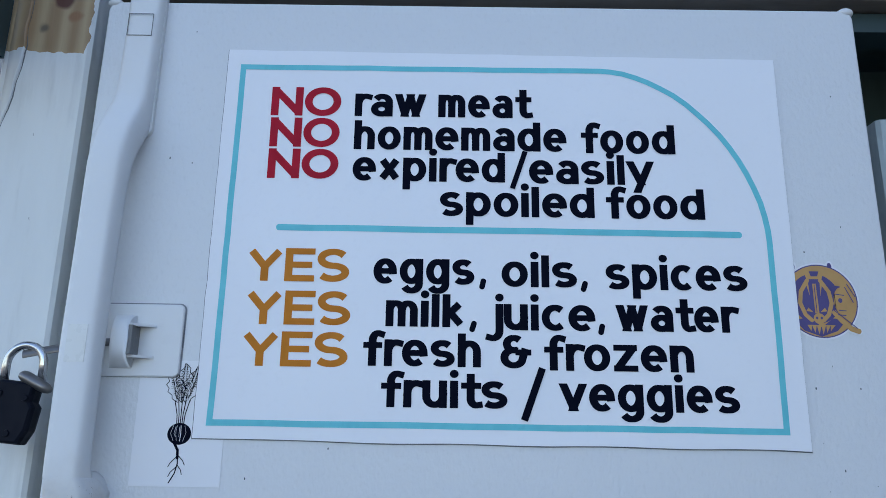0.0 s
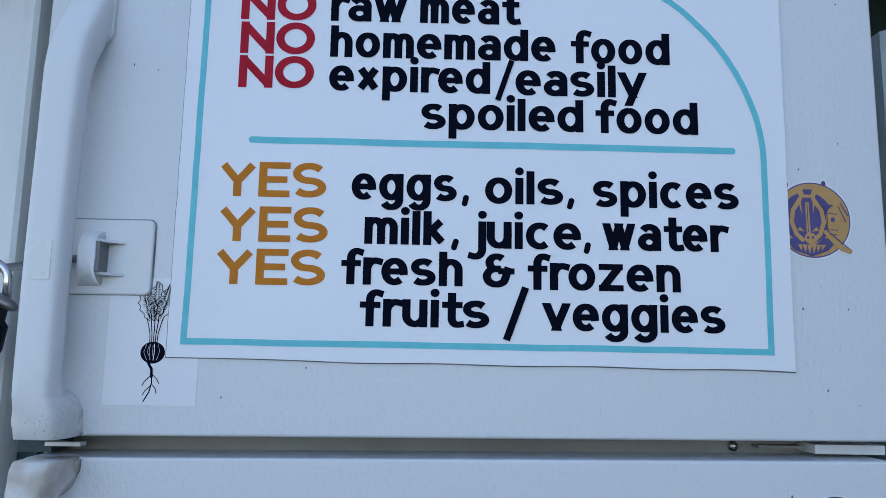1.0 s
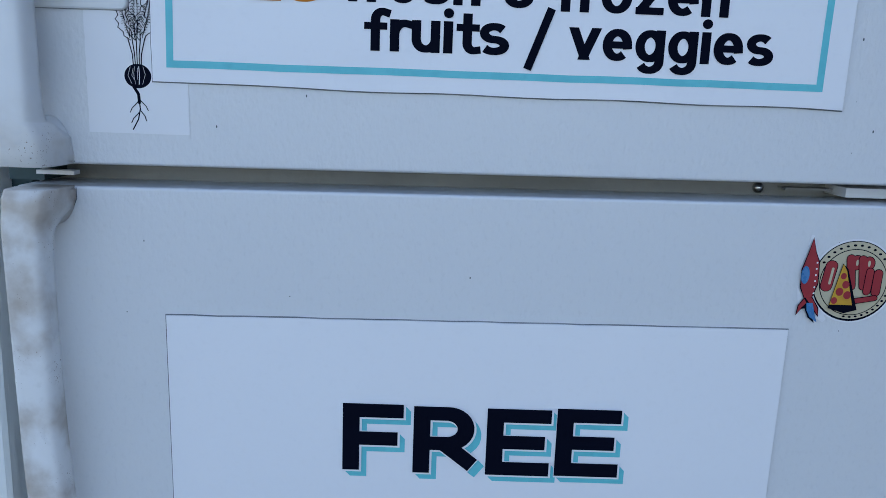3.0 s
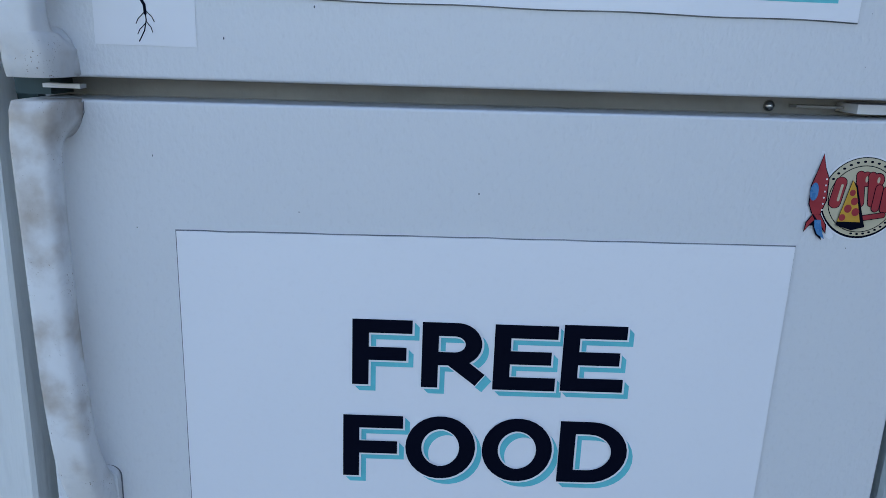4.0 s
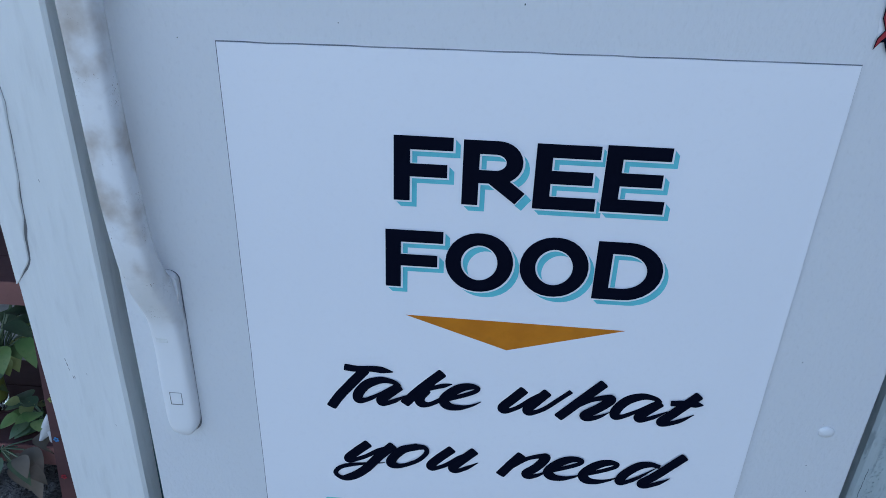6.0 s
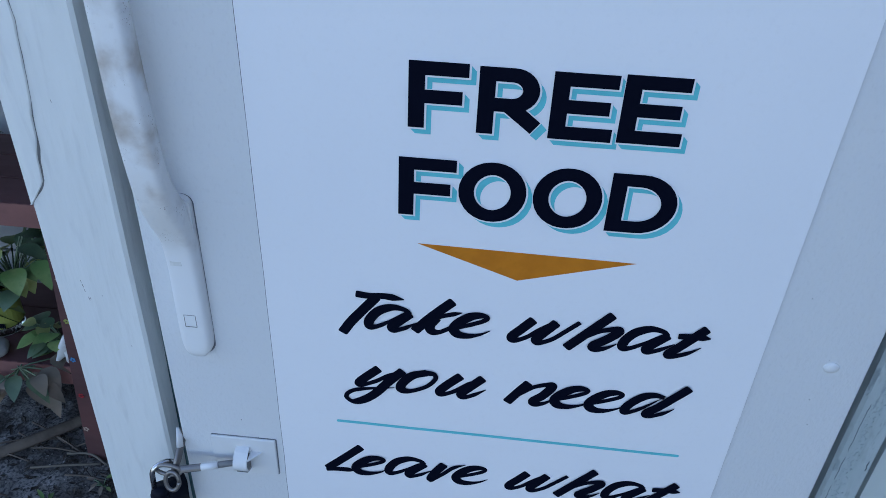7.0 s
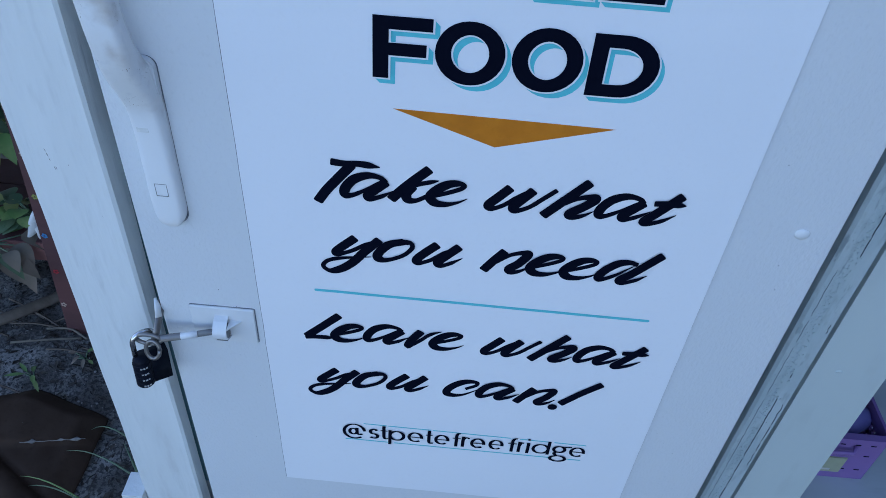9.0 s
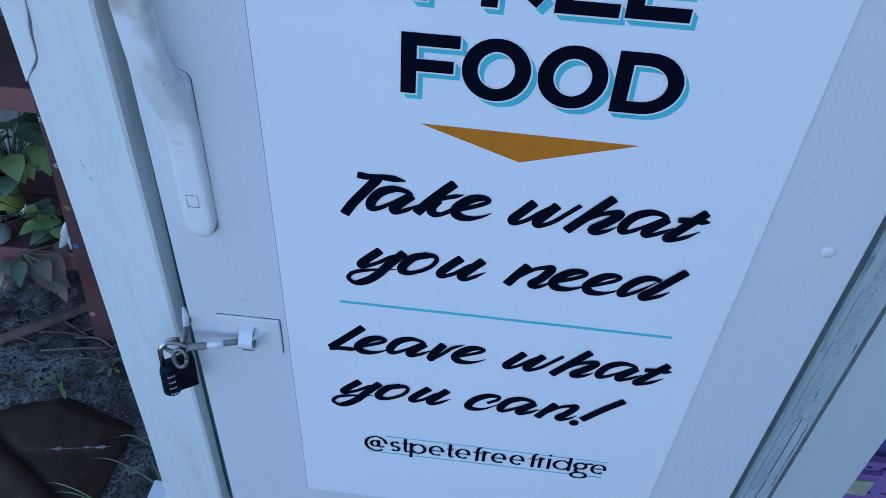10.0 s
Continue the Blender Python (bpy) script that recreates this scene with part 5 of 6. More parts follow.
    put("red_bar", line([(cx + 0.003, cz - 0.0185), (cx + 0.0215, cz - 0.0150)], 0.0044, -0.0003), STICK_RED)
    put("slice_crust", flat_poly([(cx - 0.0125, cz + 0.017), (cx - 0.007, cz + 0.012), (cx + 0.006, cz - 0.027), (cx - 0.006, cz - 0.0305), (cx - 0.0215, cz - 0.026)], -0.0003), INK)
    put("slice", flat_poly([(cx - 0.012, cz + 0.0165), (cx - 0.008, cz + 0.010), (cx + 0.001, cz - 0.0225), (cx - 0.0205, cz - 0.0225)], -0.0003), STICK_YELLOW)
    b = bmesh.new()
    for dx, dz, q in ((-0.0105, 0.005, 0.0028), (-0.0075, -0.003, 0.0034), (-0.0125, -0.010, 0.0036), (-0.005, -0.013, 0.0036), (-0.0165, -0.0185, 0.003)):
        disc(cx + dx, cz + dz, q, q * 1.1, -0.0003, b, 14)
    put("topping", b, STICK_RED)
    # rocket
    body = [(0.7498, 1.160), (0.7533, 1.147), (0.7573, 1.138), (0.7583, 1.118), (0.7543, 1.104), (0.7478, 1.104), (0.7433, 1.114), (0.7428, 1.131), (0.7468, 1.146)]
    put("outline", flat_poly([(0.7503 + (x - 0.7503) * 1.13, 1.128 + (z - 1.128) * 1.04) for x, z in body], -0.0003), INK)
    b = flat_poly([(0.7483, 1.105), (0.7553, 1.105), (0.7623, 1.0945), (0.7630, 1.0855), (0.7568, 1.0925), (0.7598, 1.0795), (0.7533, 1.085), (0.7493, 1.0935), (0.7463, 1.093), (0.7415, 1.0865), (0.7425, 1.0965)], -0.0003)
    put("outline", b, INK)
    put("rocket_body", flat_poly([(0.7498, 1.160), (0.7533, 1.147), (0.7573, 1.138), (0.7583, 1.118), (0.7543, 1.104), (0.7478, 1.104), (0.7433, 1.114), (0.7428, 1.131), (0.7468, 1.146)], -0.0003), STICK_RED)
    put("rocket_window", disc(0.7460, 1.1255, 0.0039, 0.0085, -0.0003, n=24), STICK_BLUE)
    b = flat_poly([(0.7488, 1.104), (0.7548, 1.104), (0.7613, 1.094), (0.7623, 1.087), (0.7573, 1.094)], -0.0003)
    flat_poly([(0.7478, 1.103), (0.7433, 1.096), (0.7423, 1.088), (0.7463, 1.0945), (0.7503, 1.099)], -0.0003, b)
    put("fin", b, STICK_RED)
    put("flame", flat_poly([(0.7503, 1.099), (0.7563, 1.099), (0.7593, 1.088), (0.7623, 1.0805), (0.7548, 1.0855), (0.7513, 1.092)], -0.0003), STICK_BLUE)
    b = bmesh.new()
    for k in range(6):
        disc(0.7556, 1.1375 - 0.0058 * k, 0.0009, 0.0009, -0.0003, b, 8)
    put("rivet_row", b, CARD)


pizza_sticker()


# ---- locks ----
def strap_lock(name, px0, px1, pz0, pz1, upper):
    """Adhesive plate with a moulded keeper through which the cable runs."""
    s = thing(name, "white plastic adhesive keeper plate stuck on the door", "lock", ((px0 + px1) / 2, 0, pz0), "lock plates")
    inv = Matrix.Translation((-(px0 + px1) / 2, 0, -pz0))

    def put(nm, bm, mat, label="", **kw):
        ob = part(nm, bm, mat, s, label, **kw)
        ob.matrix_parent_inverse = inv
    rad = 0.006 if upper else 0.002

    def plate_ring(inset, y):
        r = rad - inset
        return [(cx_ + r * math.cos(radians(a0 + 18 * k)), y, cz_ + r * math.sin(radians(a0 + 18 * k)))
                for cx_, cz_, a0 in ((px1 - rad, pz1 - rad, 0), (px0 + rad, pz1 - rad, 90), (px0 + rad, pz0 + rad, 180), (px1 - rad, pz0 + rad, 270)) for k in range(6)]
    put("plate", loft([plate_ring(0, 0.0006), plate_ring(0, -0.0022), plate_ring(0.0006, -0.0031), plate_ring(0.0016, -0.0036)]), HANDLE)
    cx = px0 + (px1 - px0) * (0.455 if upper else 0.5)
    cz = (pz0 + pz1) / 2 - 0.002
    # dark underlay, shifted up and right, paints the gap shadow round the plate
    put("plate_edge_shade", loft([[(x + 0.0005, yy, z + 0.0005) for x, _, z in plate_ring(-0.0008, yy)] for yy in (0.0004, -0.0009)]), EDGE, "dark line round the plate")
    if upper:
        # saddle-shaped hood, open to the hinge side
        sec = []
        for i in range(17):
            f = i / 16
            z = cz - 0.027 + 0.054 * f
            lift = 0.022 * max(0.0, 1 - abs(2 * f - 1) ** 3.0) ** 0.8
            xr = cx + 0.0035 + 0.002 * (1 - abs(2 * f - 1))
            ring = [(cx - 0.019, -0.002, z)]
            for q in range(9):
                g = q / 8
                ring.append((cx - 0.019 + (xr - cx + 0.019) * (g ** 1.4), -0.0035 - lift * (1 - (1 - min(1, g * 1.25)) ** 2.6), z))
            sec.append(ring + [ring[-1], (xr + 0.0005, -0.002, z)])
        put("hood", loft(sec), HANDLE, smooth=True)
        # solid dark block paints the shade inside the hood's opening
        put("hollow_shade", box(cx + 0.0045, cx + 0.0085, -0.024, -0.004, cz - 0.0145, cz + 0.0145), CABLE, "dark block painting the shade in the keeper opening")
        for z in (cz + 0.0145, cz - 0.017):
            sec = [[(cx + 0.003, -0.0212, z), (cx + 0.003, -0.003, z), (cx + 0.003, -0.003, z + 0.0025), (cx + 0.003, -0.0212, z + 0.0025)],
                   [(cx + 0.025, -0.0044, z), (cx + 0.025, -0.003, z), (cx + 0.025, -0.003, z + 0.0025), (cx + 0.025, -0.0044, z + 0.0025)]]
            put("rib", loft(sec), HANDLE)
    else:
        # strap arched over the cable
        sec = []
        for i in range(15):
            f = i / 14
            z = cz - 0.019 + 0.040 * f
            lift = 0.0215 * math.sin(math.pi * f) ** 0.55
            inner = max(lift - 0.003, 0)
            sec.append([(cx - 0.0105, -0.003 - lift, z), (cx + 0.0085, -0.003 - lift, z), (cx + 0.0085, -0.003 - inner, z), (cx - 0.0105, -0.003 - inner, z)])
        put("strap", loft(sec), HANDLE)
        sec = [[(cx + 0.009, -0.0205, cz + 0.009), (cx + 0.009, -0.0205, cz + 0.0115), (cx + 0.009, -0.003, cz + 0.013), (cx + 0.009, -0.003, cz + 0.009)],
               [(cx + 0.026, -0.0042, cz + 0.011), (cx + 0.026, -0.0042, cz + 0.0125), (cx + 0.026, -0.003, cz + 0.0125), (cx + 0.026, -0.003, cz + 0.011)]]
        put("fin", loft(sec), HANDLE)
        # solid dark block paints the shade beneath the arched strap
        put("hollow_shade", box(cx - 0.008, cx + 0.0075, -0.0185, -0.0036, cz - 0.014, cz + 0.008), CABLE, "dark block painting the shade under the strap")
    return cx, cz


UPX, UPZ = strap_lock("lock_plate", 0.036, 0.1305, 1.3385, 1.4125, True)
LPX, LPZ = strap_lock("lock_plate", 0.057, 0.1465, 0.3735, 0.4415, False)


def shackle_ring(cx, cy, z0, w, h, r, lean=0.0):
    pts = [(cx - w / 2, cy, z0)] + [(cx - w / 2 * math.cos(math.pi * i / 14) + lean * 0.0, cy, z0 + h - w / 2 + w / 2 * math.sin(math.pi * i / 14)) for i in range(15)] + [(cx + w / 2, cy, z0 + h * 0.25)]
    return tube(pts, r, 12)


def upper_padlock():
    """Black padlock seen from its riveted back, in front of the post."""
    o = Vector((-0.02, -0.036, 1.268))
    s = thing("padlock", "black padlock with a chrome shackle hanging on a steel tongue", "padlock", o)
    rel = lambda x, z: (x - o.x, z - o.z)
    outline = [rel(*q) for q in ((-0.050, 1.3340), (-0.020, 1.3312), (0.0095, 1.3275), (0.0108, 1.3245), (0.0085, 1.3100), (0.0122, 1.3050), (0.0088, 1.2830), (0.0020, 1.2705), (-0.0168, 1.2722), (-0.046, 1.2760), (-0.052, 1.2830), (-0.0535, 1.3280))]
    mid = (-0.021 - o.x, 1.302 - o.z)
    shrink = lambda k: [(mid[0] + (x - mid[0]) * k, mid[1] + (z - mid[1]) * k) for x, z in outline]
    part("casing", loft([[(x, yy, z) for x, z in shrink(k)] for yy, k in ((0.010, 0.90), (0.008, 0.97), (0.004, 1.0), (-0.006, 1.0), (-0.0095, 0.96), (-0.011, 0.90))]), BLACK, s)
    part("shackle", shackle_ring(-0.0075 - o.x, 0.001, 1.318 - o.z, 0.036, 0.0465, 0.0040), STEEL, s, "chrome shackle", smooth=True)
    k0, k1 = rel(-0.007, 1.3365), rel(0.0235, 1.3205)
    knob = []
    for f, r in ((0.0, 0.003), (0.06, 0.0055), (0.15, 0.0066), (0.6, 0.0068), (0.85, 0.0058), (0.95, 0.004), (1.0, 0.002)):
        knob.append([(k0[0] + (k1[0] - k0[0]) * f + 0.35 * r * math.cos(a), -0.004 + 1.3 * r * math.sin(a), k0[1] + (k1[1] - k0[1]) * f + 0.75 * r * math.cos(a)) for a in (6.283 * i / 16 for i in range(16))])
    part("release_knob", loft(knob), DARK_STEEL, s, "grey release knob", smooth=True)
    for x, z in ((-0.021, 1.318), (0.0035, 1.3135), (-0.009, 1.281)):
        u, v = rel(x, z)
        bm = bmesh.new()
        bmesh.ops.create_cone(bm, cap_ends=True, segments=14, radius1=0.0036, radius2=0.0028, depth=0.002, matrix=Matrix.Translation((u, -0.0115, v)) @ Euler((radians(90), 0, 0)).to_matrix().to_4x4())
        part("rivet", bm, BLACK, s)


upper_padlock()


def upper_tongue():
    s = thing("cable_lock", "grey lock cable running behind the handle to the padlock", "cable", (UPX - 0.02, -0.02, UPZ))
    inv = Matrix.Translation((-UPX + 0.02, 0.02, -UPZ))
    o = part("tongue", tube([(-0.010, -0.037, 1.3555), (0.004, -0.034, 1.3590), (0.018, -0.028, 1.3625), (0.032, -0.018, 1.3665)], 0.0056, 10, flat=0.45), DARK_STEEL, s, "flattened steel tongue")
    o.matrix_parent_inverse = inv
    o = part("cable", tube([(0.028, -0.013, 1.3655), (0.045, -0.011, 1.371), (UPX + 0.004, -0.0105, UPZ)], 0.004, 10), CABLE, s, smooth=True)
    o.matrix_parent_inverse = inv


upper_tongue()


def lower_padlock():
    s = thing("padlock", "black combination padlock with four number wheels on a chrome shackle", "padlock", (-0.004, -0.033, 0.3105))
    s.rotation_euler = (radians(-3), radians(3), radians(36))
    s.scale = (0.92, 0.92, 0.92)
    part("casing", box(-0.022, 0.026, -0.0095, 0.0105, 0.003, 0.060), BLACK, s, bevel=0.0075, segments=5, smooth=True)
    part("wheel_barrel", lathe([(0.0, -0.002), (0.008, -0.0012), (0.0115, 0.002), (0.0125, 0.006), (0.0125, 0.054), (0.0115, 0.058), (0.008, 0.0612), (0.0, 0.062)], 22, at=(-0.014, -0.004, 0)), BLACK, s, smooth=True)
    for k in range(4):
        z = 0.0085 + 0.0125 * k
        w = part("number_wheel", lathe([(0.0128, z - 0.0048), (0.0138, z - 0.0036), (0.0138, z + 0.0036), (0.0128, z + 0.0048)], 20, at=(-0.014, -0.004, 0)), BLACK, s)
        for q in range(3):
            part("digit_bar", box(-0.0196 + 0.0040 * q, -0.0168 + 0.0040 * q, -0.0182 + 0.0006 * (q != 1), -0.0155, z - 0.0012 - 0.0004 * (q == 1), z + 0.0013), WHITE_MARK, w)
    part("shackle", shackle_ring(-0.002, 0, 0.054, 0.036, 0.050, 0.0040), STEEL, s, "chrome shackle", smooth=True)


lower_padlock()


def lower_cable():
    s = thing("cable_lock", "grey lock cable with looped steel ends threaded round the post", "cable", (0.02, -0.02, 0.39))
    inv = Matrix.Translation((-0.02, 0.02, -0.39))

    def put(nm, bm, mat, label="", smooth=True):
        ob = part(nm, bm, mat, s, label, smooth=smooth)
        ob.matrix_parent_inverse = inv
    eye1 = [(0.004 + 0.017 * math.cos(a), -0.033, 0.3985 + 0.0095 * math.sin(a)) for a in (2 * math.pi * i / 20 for i in range(21))]
    put("eye", tube(eye1, 0.003, 8), DARK_STEEL, "steel eye")
    eye2 = [(0.010 + 0.0095 * math.cos(a), -0.040 + 0.004 * math.sin(a), 0.385 + 0.014 * math.sin(a)) for a in (2 * math.pi * i / 20 for i in range(21))]
    put("eye", tube(eye2, 0.003, 8), DARK_STEEL, "steel eye")
    put("ferrule", tube([(0.020, -0.032, 0.4005), (0.048, -0.027, 0.4035)], 0.0052, 10, flat=0.7), DARK_STEEL, "crimped sleeve", False)
    put("sleeve", tube([(0.048, -0.027, 0.4035), (0.070, -0.022, 0.4055)], 0.005, 10), HANDLE, "pale plastic sleeve")
    put("cable", tube([(0.070, -0.022, 0.4055), (0.085, -0.018, 0.4065), (LPX, -0.0135, LPZ)], 0.0045, 10), CABLE)
    put("strap", tube([(0.011, -0.034, 0.395), (0.016, -0.025, 0.412), (0.016, -0.006, 0.425), (0.010, 0.02, 0.428), (-0.001, 0.054, 0.43)], 0.0055, 10, flat=0.5), DARK_STEEL)
    put("strap_tip", tube([(0.016, -0.013, 0.423), (0.0145, -0.006, 0.437), (0.012, -0.002, 0.449)], [0.0050, 0.0044, 0.0018], 10, flat=0.4), HANDLE, "white end of the strap")


lower_cable()


# ---- planting beside the shelter ----
def rack():
    s = thing("plant_rack", "red-brown painted wooden rack with two shelves and small painted flowers", "plant rack", (-0.85, 0.62, -0.26))
    inv = Matrix.Translation((0.85, -0.62, 0.26))

    def put(nm, bm, mat, label="", **kw):
        ob = part(nm, bm, mat, s, label, **kw)
        ob.matrix_parent_inverse = inv
        return ob
    up = put("upright", loft([[(-0.517 + 0.0765 * (z + 0.25) - (0.0 if k < 2 else -0.05), 0.50 if k in (0, 3) else 0.525, z) for k in range(4)] for z in (-0.262, 1.05)]), RACK, bevel=0.003)
    put("upright", box(-1.55, -1.494, 0.50, 0.525, -0.262, 1.05), RACK, bevel=0.003)
    for x in (-0.55, -1.55):
        put("rear_upright", box(x, x + 0.05, 0.80, 0.825, -0.262, 1.05), RACK, bevel=0.003)
    for z in (0.0, 0.43, 0.84):
        for k in range(3):
            put("shelf_board", box(-1.549, -0.46, 0.531 + 0.1 * k, 0.626 + 0.1 * k, z, z + 0.018), RACK, bevel=0.003)
        put("front_rail", box(-1.493, -0.465, 0.5265, 0.5295, z - 0.035, z + 0.018), RACK_EDGE, "worn salmon-red front edge", bevel=0.003)
    rnd = random.Random(3)
    for k in range(9):
        z = -0.15 + 0.11 * k
        x = -0.517 + 0.0765 * (z + 0.25) + rnd.uniform(0.006, 0.02)
        b = bmesh.new()
        for q in range(5):
            a = 2 * math.pi * q / 5 + k
            disc(x + 0.0045 * math.cos(a), z + 0.0045 * math.sin(a), 0.0028, 0.0028, 0.4985 - 0.0002 * q, b, 8)
        part("painted_flower", b, (FLOWER, STICK_RED, STICK_BLUE, LABEL, FLOWER)[k % 5], up)


rack()


def leaf(bm, at, direction, length, width, droop=0.3, fold=0.15, curl=0.0):
    """One leaf blade: two rows of quads bent along its midrib."""
    d = Vector(direction).normalized()
    side = d.cross(Vector((0, 0, 1)))
    side = side.normalized() if side.length > 1e-3 else Vector((1, 0, 0))
    up = side.cross(d)
    rows, n = [], 6
    for i in range(n + 1):
        f = i / n
        c = Vector(at) + d * length * f + Vector((0, 0, -droop * length * f * f)) + side * curl * length * f * f
        w = width * (math.sin(math.pi * f ** 0.8) ** 0.8 if 0 < f < 1 else 0.02)
        rows.append([bm.verts.new(c - side * w + up * w * fold), bm.verts.new(c), bm.verts.new(c + side * w + up * w * fold)])
    for a, b in zip(rows, rows[1:]):
        bm.faces.new((a[0], a[1], b[1], b[0]))
        bm.faces.new((a[1], a[2], b[2], b[1]))


def plant(name, label, at, mats, count, spread, length, width, seed, lift=0.0, stem=True, droop=0.5):
    s = thing(name, label, "plant", at)
    rnd = random.Random(seed)
    stems = bmesh.new()
    for k in range(count):
        a, e = rnd.uniform(0, 2 * math.pi), rnd.uniform(0.05, 0.9)
        r = spread * rnd.uniform(0.3, 1)
        p = Vector((r * math.cos(a), r * math.sin(a) * 0.8, lift + spread * e))
        tube([(0, 0, 0), (p.x * 0.4, p.y * 0.4, p.z * 0.6), p], 0.0018, 6, stems)
        b = bmesh.new()
        leaf(b, p, (math.cos(a + rnd.uniform(-0.6, 0.6)), math.sin(a + rnd.uniform(-0.6, 0.6)), rnd.uniform(-0.3, 0.5)), length * rnd.uniform(0.7, 1.15), width * rnd.uniform(0.75, 1.15), droop * rnd.uniform(0.4, 1.3), 0.2)
        part("leaf", b, rnd.choice(mats), s, smooth=True)
    part("stem", stems, LEAF_DARK, s, smooth=True)
    return s


plant("potted_plant", "leafy plant with green and yellowing leaves in glass jar", (-0.655, 0.62, 0.15), (LEAF, LEAF_PALE, LEAF_PALE, LEAF, LEAF_DARK), 64, 0.13, 0.072, 0.023, 11, 0.05)
plant("round_leaf_plant", "low plant with round dark green leaves", (-0.565, 0.60, 0.02), (LEAF_DARK, LEAF_DARK, LEAF_PALE, LEAF), 34, 0.065, 0.046, 0.021, 12, 0.0, droop=0.3)
plant("trailing_plant", "brownish green plant trailing over the shelf edge", (-0.63, 0.515, 0.012), (LEAF_BROWN, LEAF_BROWN, LEAF_BROWN, LEAF_DARK), 24, 0.085, 0.062, 0.021, 13, -0.05, droop=0.9)
plant("branch_plant", "sparse brown plant on the middle shelf", (-0.72, 0.6, 0.45), (LEAF_BROWN, LEAF_DARK), 12, 0.12, 0.05, 0.012, 14, 0.02)
plant("potted_plant", "leafy plant with broad green leaves farther along the rack", (-0.86, 0.62, 0.06), (LEAF, LEAF_DARK, LEAF), 20, 0.12, 0.08, 0.026, 15, 0.05)


def jar():
    s = thing("glass_jar", "clear glass jar with a yellow-green label on the rack", "jar", (-0.735, 0.645, 0.0185))
    part("glass", lathe([(0.0, 0.0), (0.040, 0.0), (0.044, 0.006), (0.044, 0.10), (0.034, 0.118), (0.034, 0.14), (0.031, 0.14), (0.031, 0.118), (0.041, 0.098), (0.041, 0.008), (0.0, 0.006)], 28), GLASS, s, smooth=True)
    b = loft([[(0.0448 * math.cos(a), 0.0448 * math.sin(a), z) for a in (2 * math.pi * i / 28 for i in range(28))] for z in (0.025, 0.085)], closed_ends=False)
    part("label", b, LABEL, s, "yellow-green paper label")
    for k in range(5):
        x = -0.008 + 0.006 * k
        a = math.asin((x + 0.018) / 0.045)
        part("label_bar", box(0.012 + 0.004 * k, 0.0145 + 0.004 * k, -0.0446 + 0.0006 * k, -0.040, 0.03, 0.042), INK, s)


jar()


def small_props():
    s = thing("white_figurine", "small white glazed ceramic figurine lying on the rack", "figurine", (-0.528, 0.545, 0.0185))
    pts = curve_points([(0.016, 0, 0.082), (0.010, -0.002, 0.058), (-0.002, -0.004, 0.032), (-0.022, -0.008, 0.003)], 5)
    part("body", tube(pts, [0.003 + 0.0135 * math.sin(math.pi * min(1, 0.12 + i / 17)) for i in range(len(pts))], 14, flat=0.6), CROCK, s, smooth=True)
    pts = curve_points([(0.006, 0, 0.05), (0.012, -0.004, 0.028), (0.006, -0.006, 0.003)], 5)
    part("fin", tube(pts, [0.010, 0.0115, 0.012, 0.012, 0.0115, 0.011, 0.010, 0.009, 0.008, 0.006, 0.003], 12, flat=0.6), CROCK, s, smooth=True)
    bm = bmesh.new()
    bmesh.ops.create_icosphere(bm, subdivisions=3, radius=0.03)
    for v in bm.verts:
        v.co *= 1 + 0.25 * noise.noise(v.co * 30)
        v.co.z *= 0.7
    r = tagged(part("stone", bm, ROCK, smooth=True), "pale rounded stone on the rack's lower shelf", "stone")
    r.location = (-0.7, 0.545, 0.04)
    # grey planks behind the rack
    w = part("fence", box(-2.4, -0.2, 0.95, 0.955, -0.26, 0.2), WALLGREY)
    tagged(w, "pale grey plank fence behind the rack", "fence", kind="structure")
    for k in range(12):
        part("plank", box(-2.4, -0.2, 0.925, 0.949, -0.24 + 0.145 * k, -0.103 + 0.145 * k), WALLGREY, w, bevel=0.004, segments=1)
    # stick and twigs
    st = tagged(part("stick", tube(curve_points([(-0.75, 0.455, -0.24), (-0.65, 0.53, -0.232), (-0.565, 0.615, -0.236)], 6), 0.014, 8, flat=0.5), TWIG, smooth=True), "flat weathered stick lying on the soil", "stick")
    for pts in ([(-0.635, 0.447, -0.247), (-0.56, 0.458, -0.240), (-0.475, 0.48, -0.247)], [(-0.57, 0.50, -0.247), (-0.51, 0.50, -0.240), (-0.46, 0.478, -0.247)]):
        tagged(part("twig", tube(curve_points(pts, 5), 0.003, 6, flat=0.6), STRAW, smooth=True), "pale dry straw lying on the soil", "twig", "twigs on the soil")
    rnd = random.Random(8)
    for k in range(14):
        x, y, a, ln = rnd.uniform(-0.8, -0.4), rnd.uniform(0.3, 0.6), rnd.uniform(-0.6, 0.6), rnd.uniform(0.06, 0.16)
        t = part("twig", tube(curve_points([(x, y, -0.248), (x + ln * 0.5 * math.cos(a), y + ln * 0.5 * math.sin(a), -0.24), (x + ln * math.cos(a), y + ln * math.sin(a), -0.248)], 4), 0.0025, 6), TWIG, smooth=True)
        tagged(t, "thin dry twig on the soil", "twig", "twigs on the soil")


small_props()
plant("seedling", "small bright green seedling sprouting from the soil", (-0.531, 0.35, -0.254), (LEAF, LEAF), 5, 0.018, 0.045, 0.006, 17, 0.01, droop=0.2)
plant("seedling", "tiny reddish green seedling beside the post", (-0.44, 0.42, -0.252), (LEAF_BROWN, LEAF), 6, 0.022, 0.025, 0.005, 18, 0.005, droop=0.2)


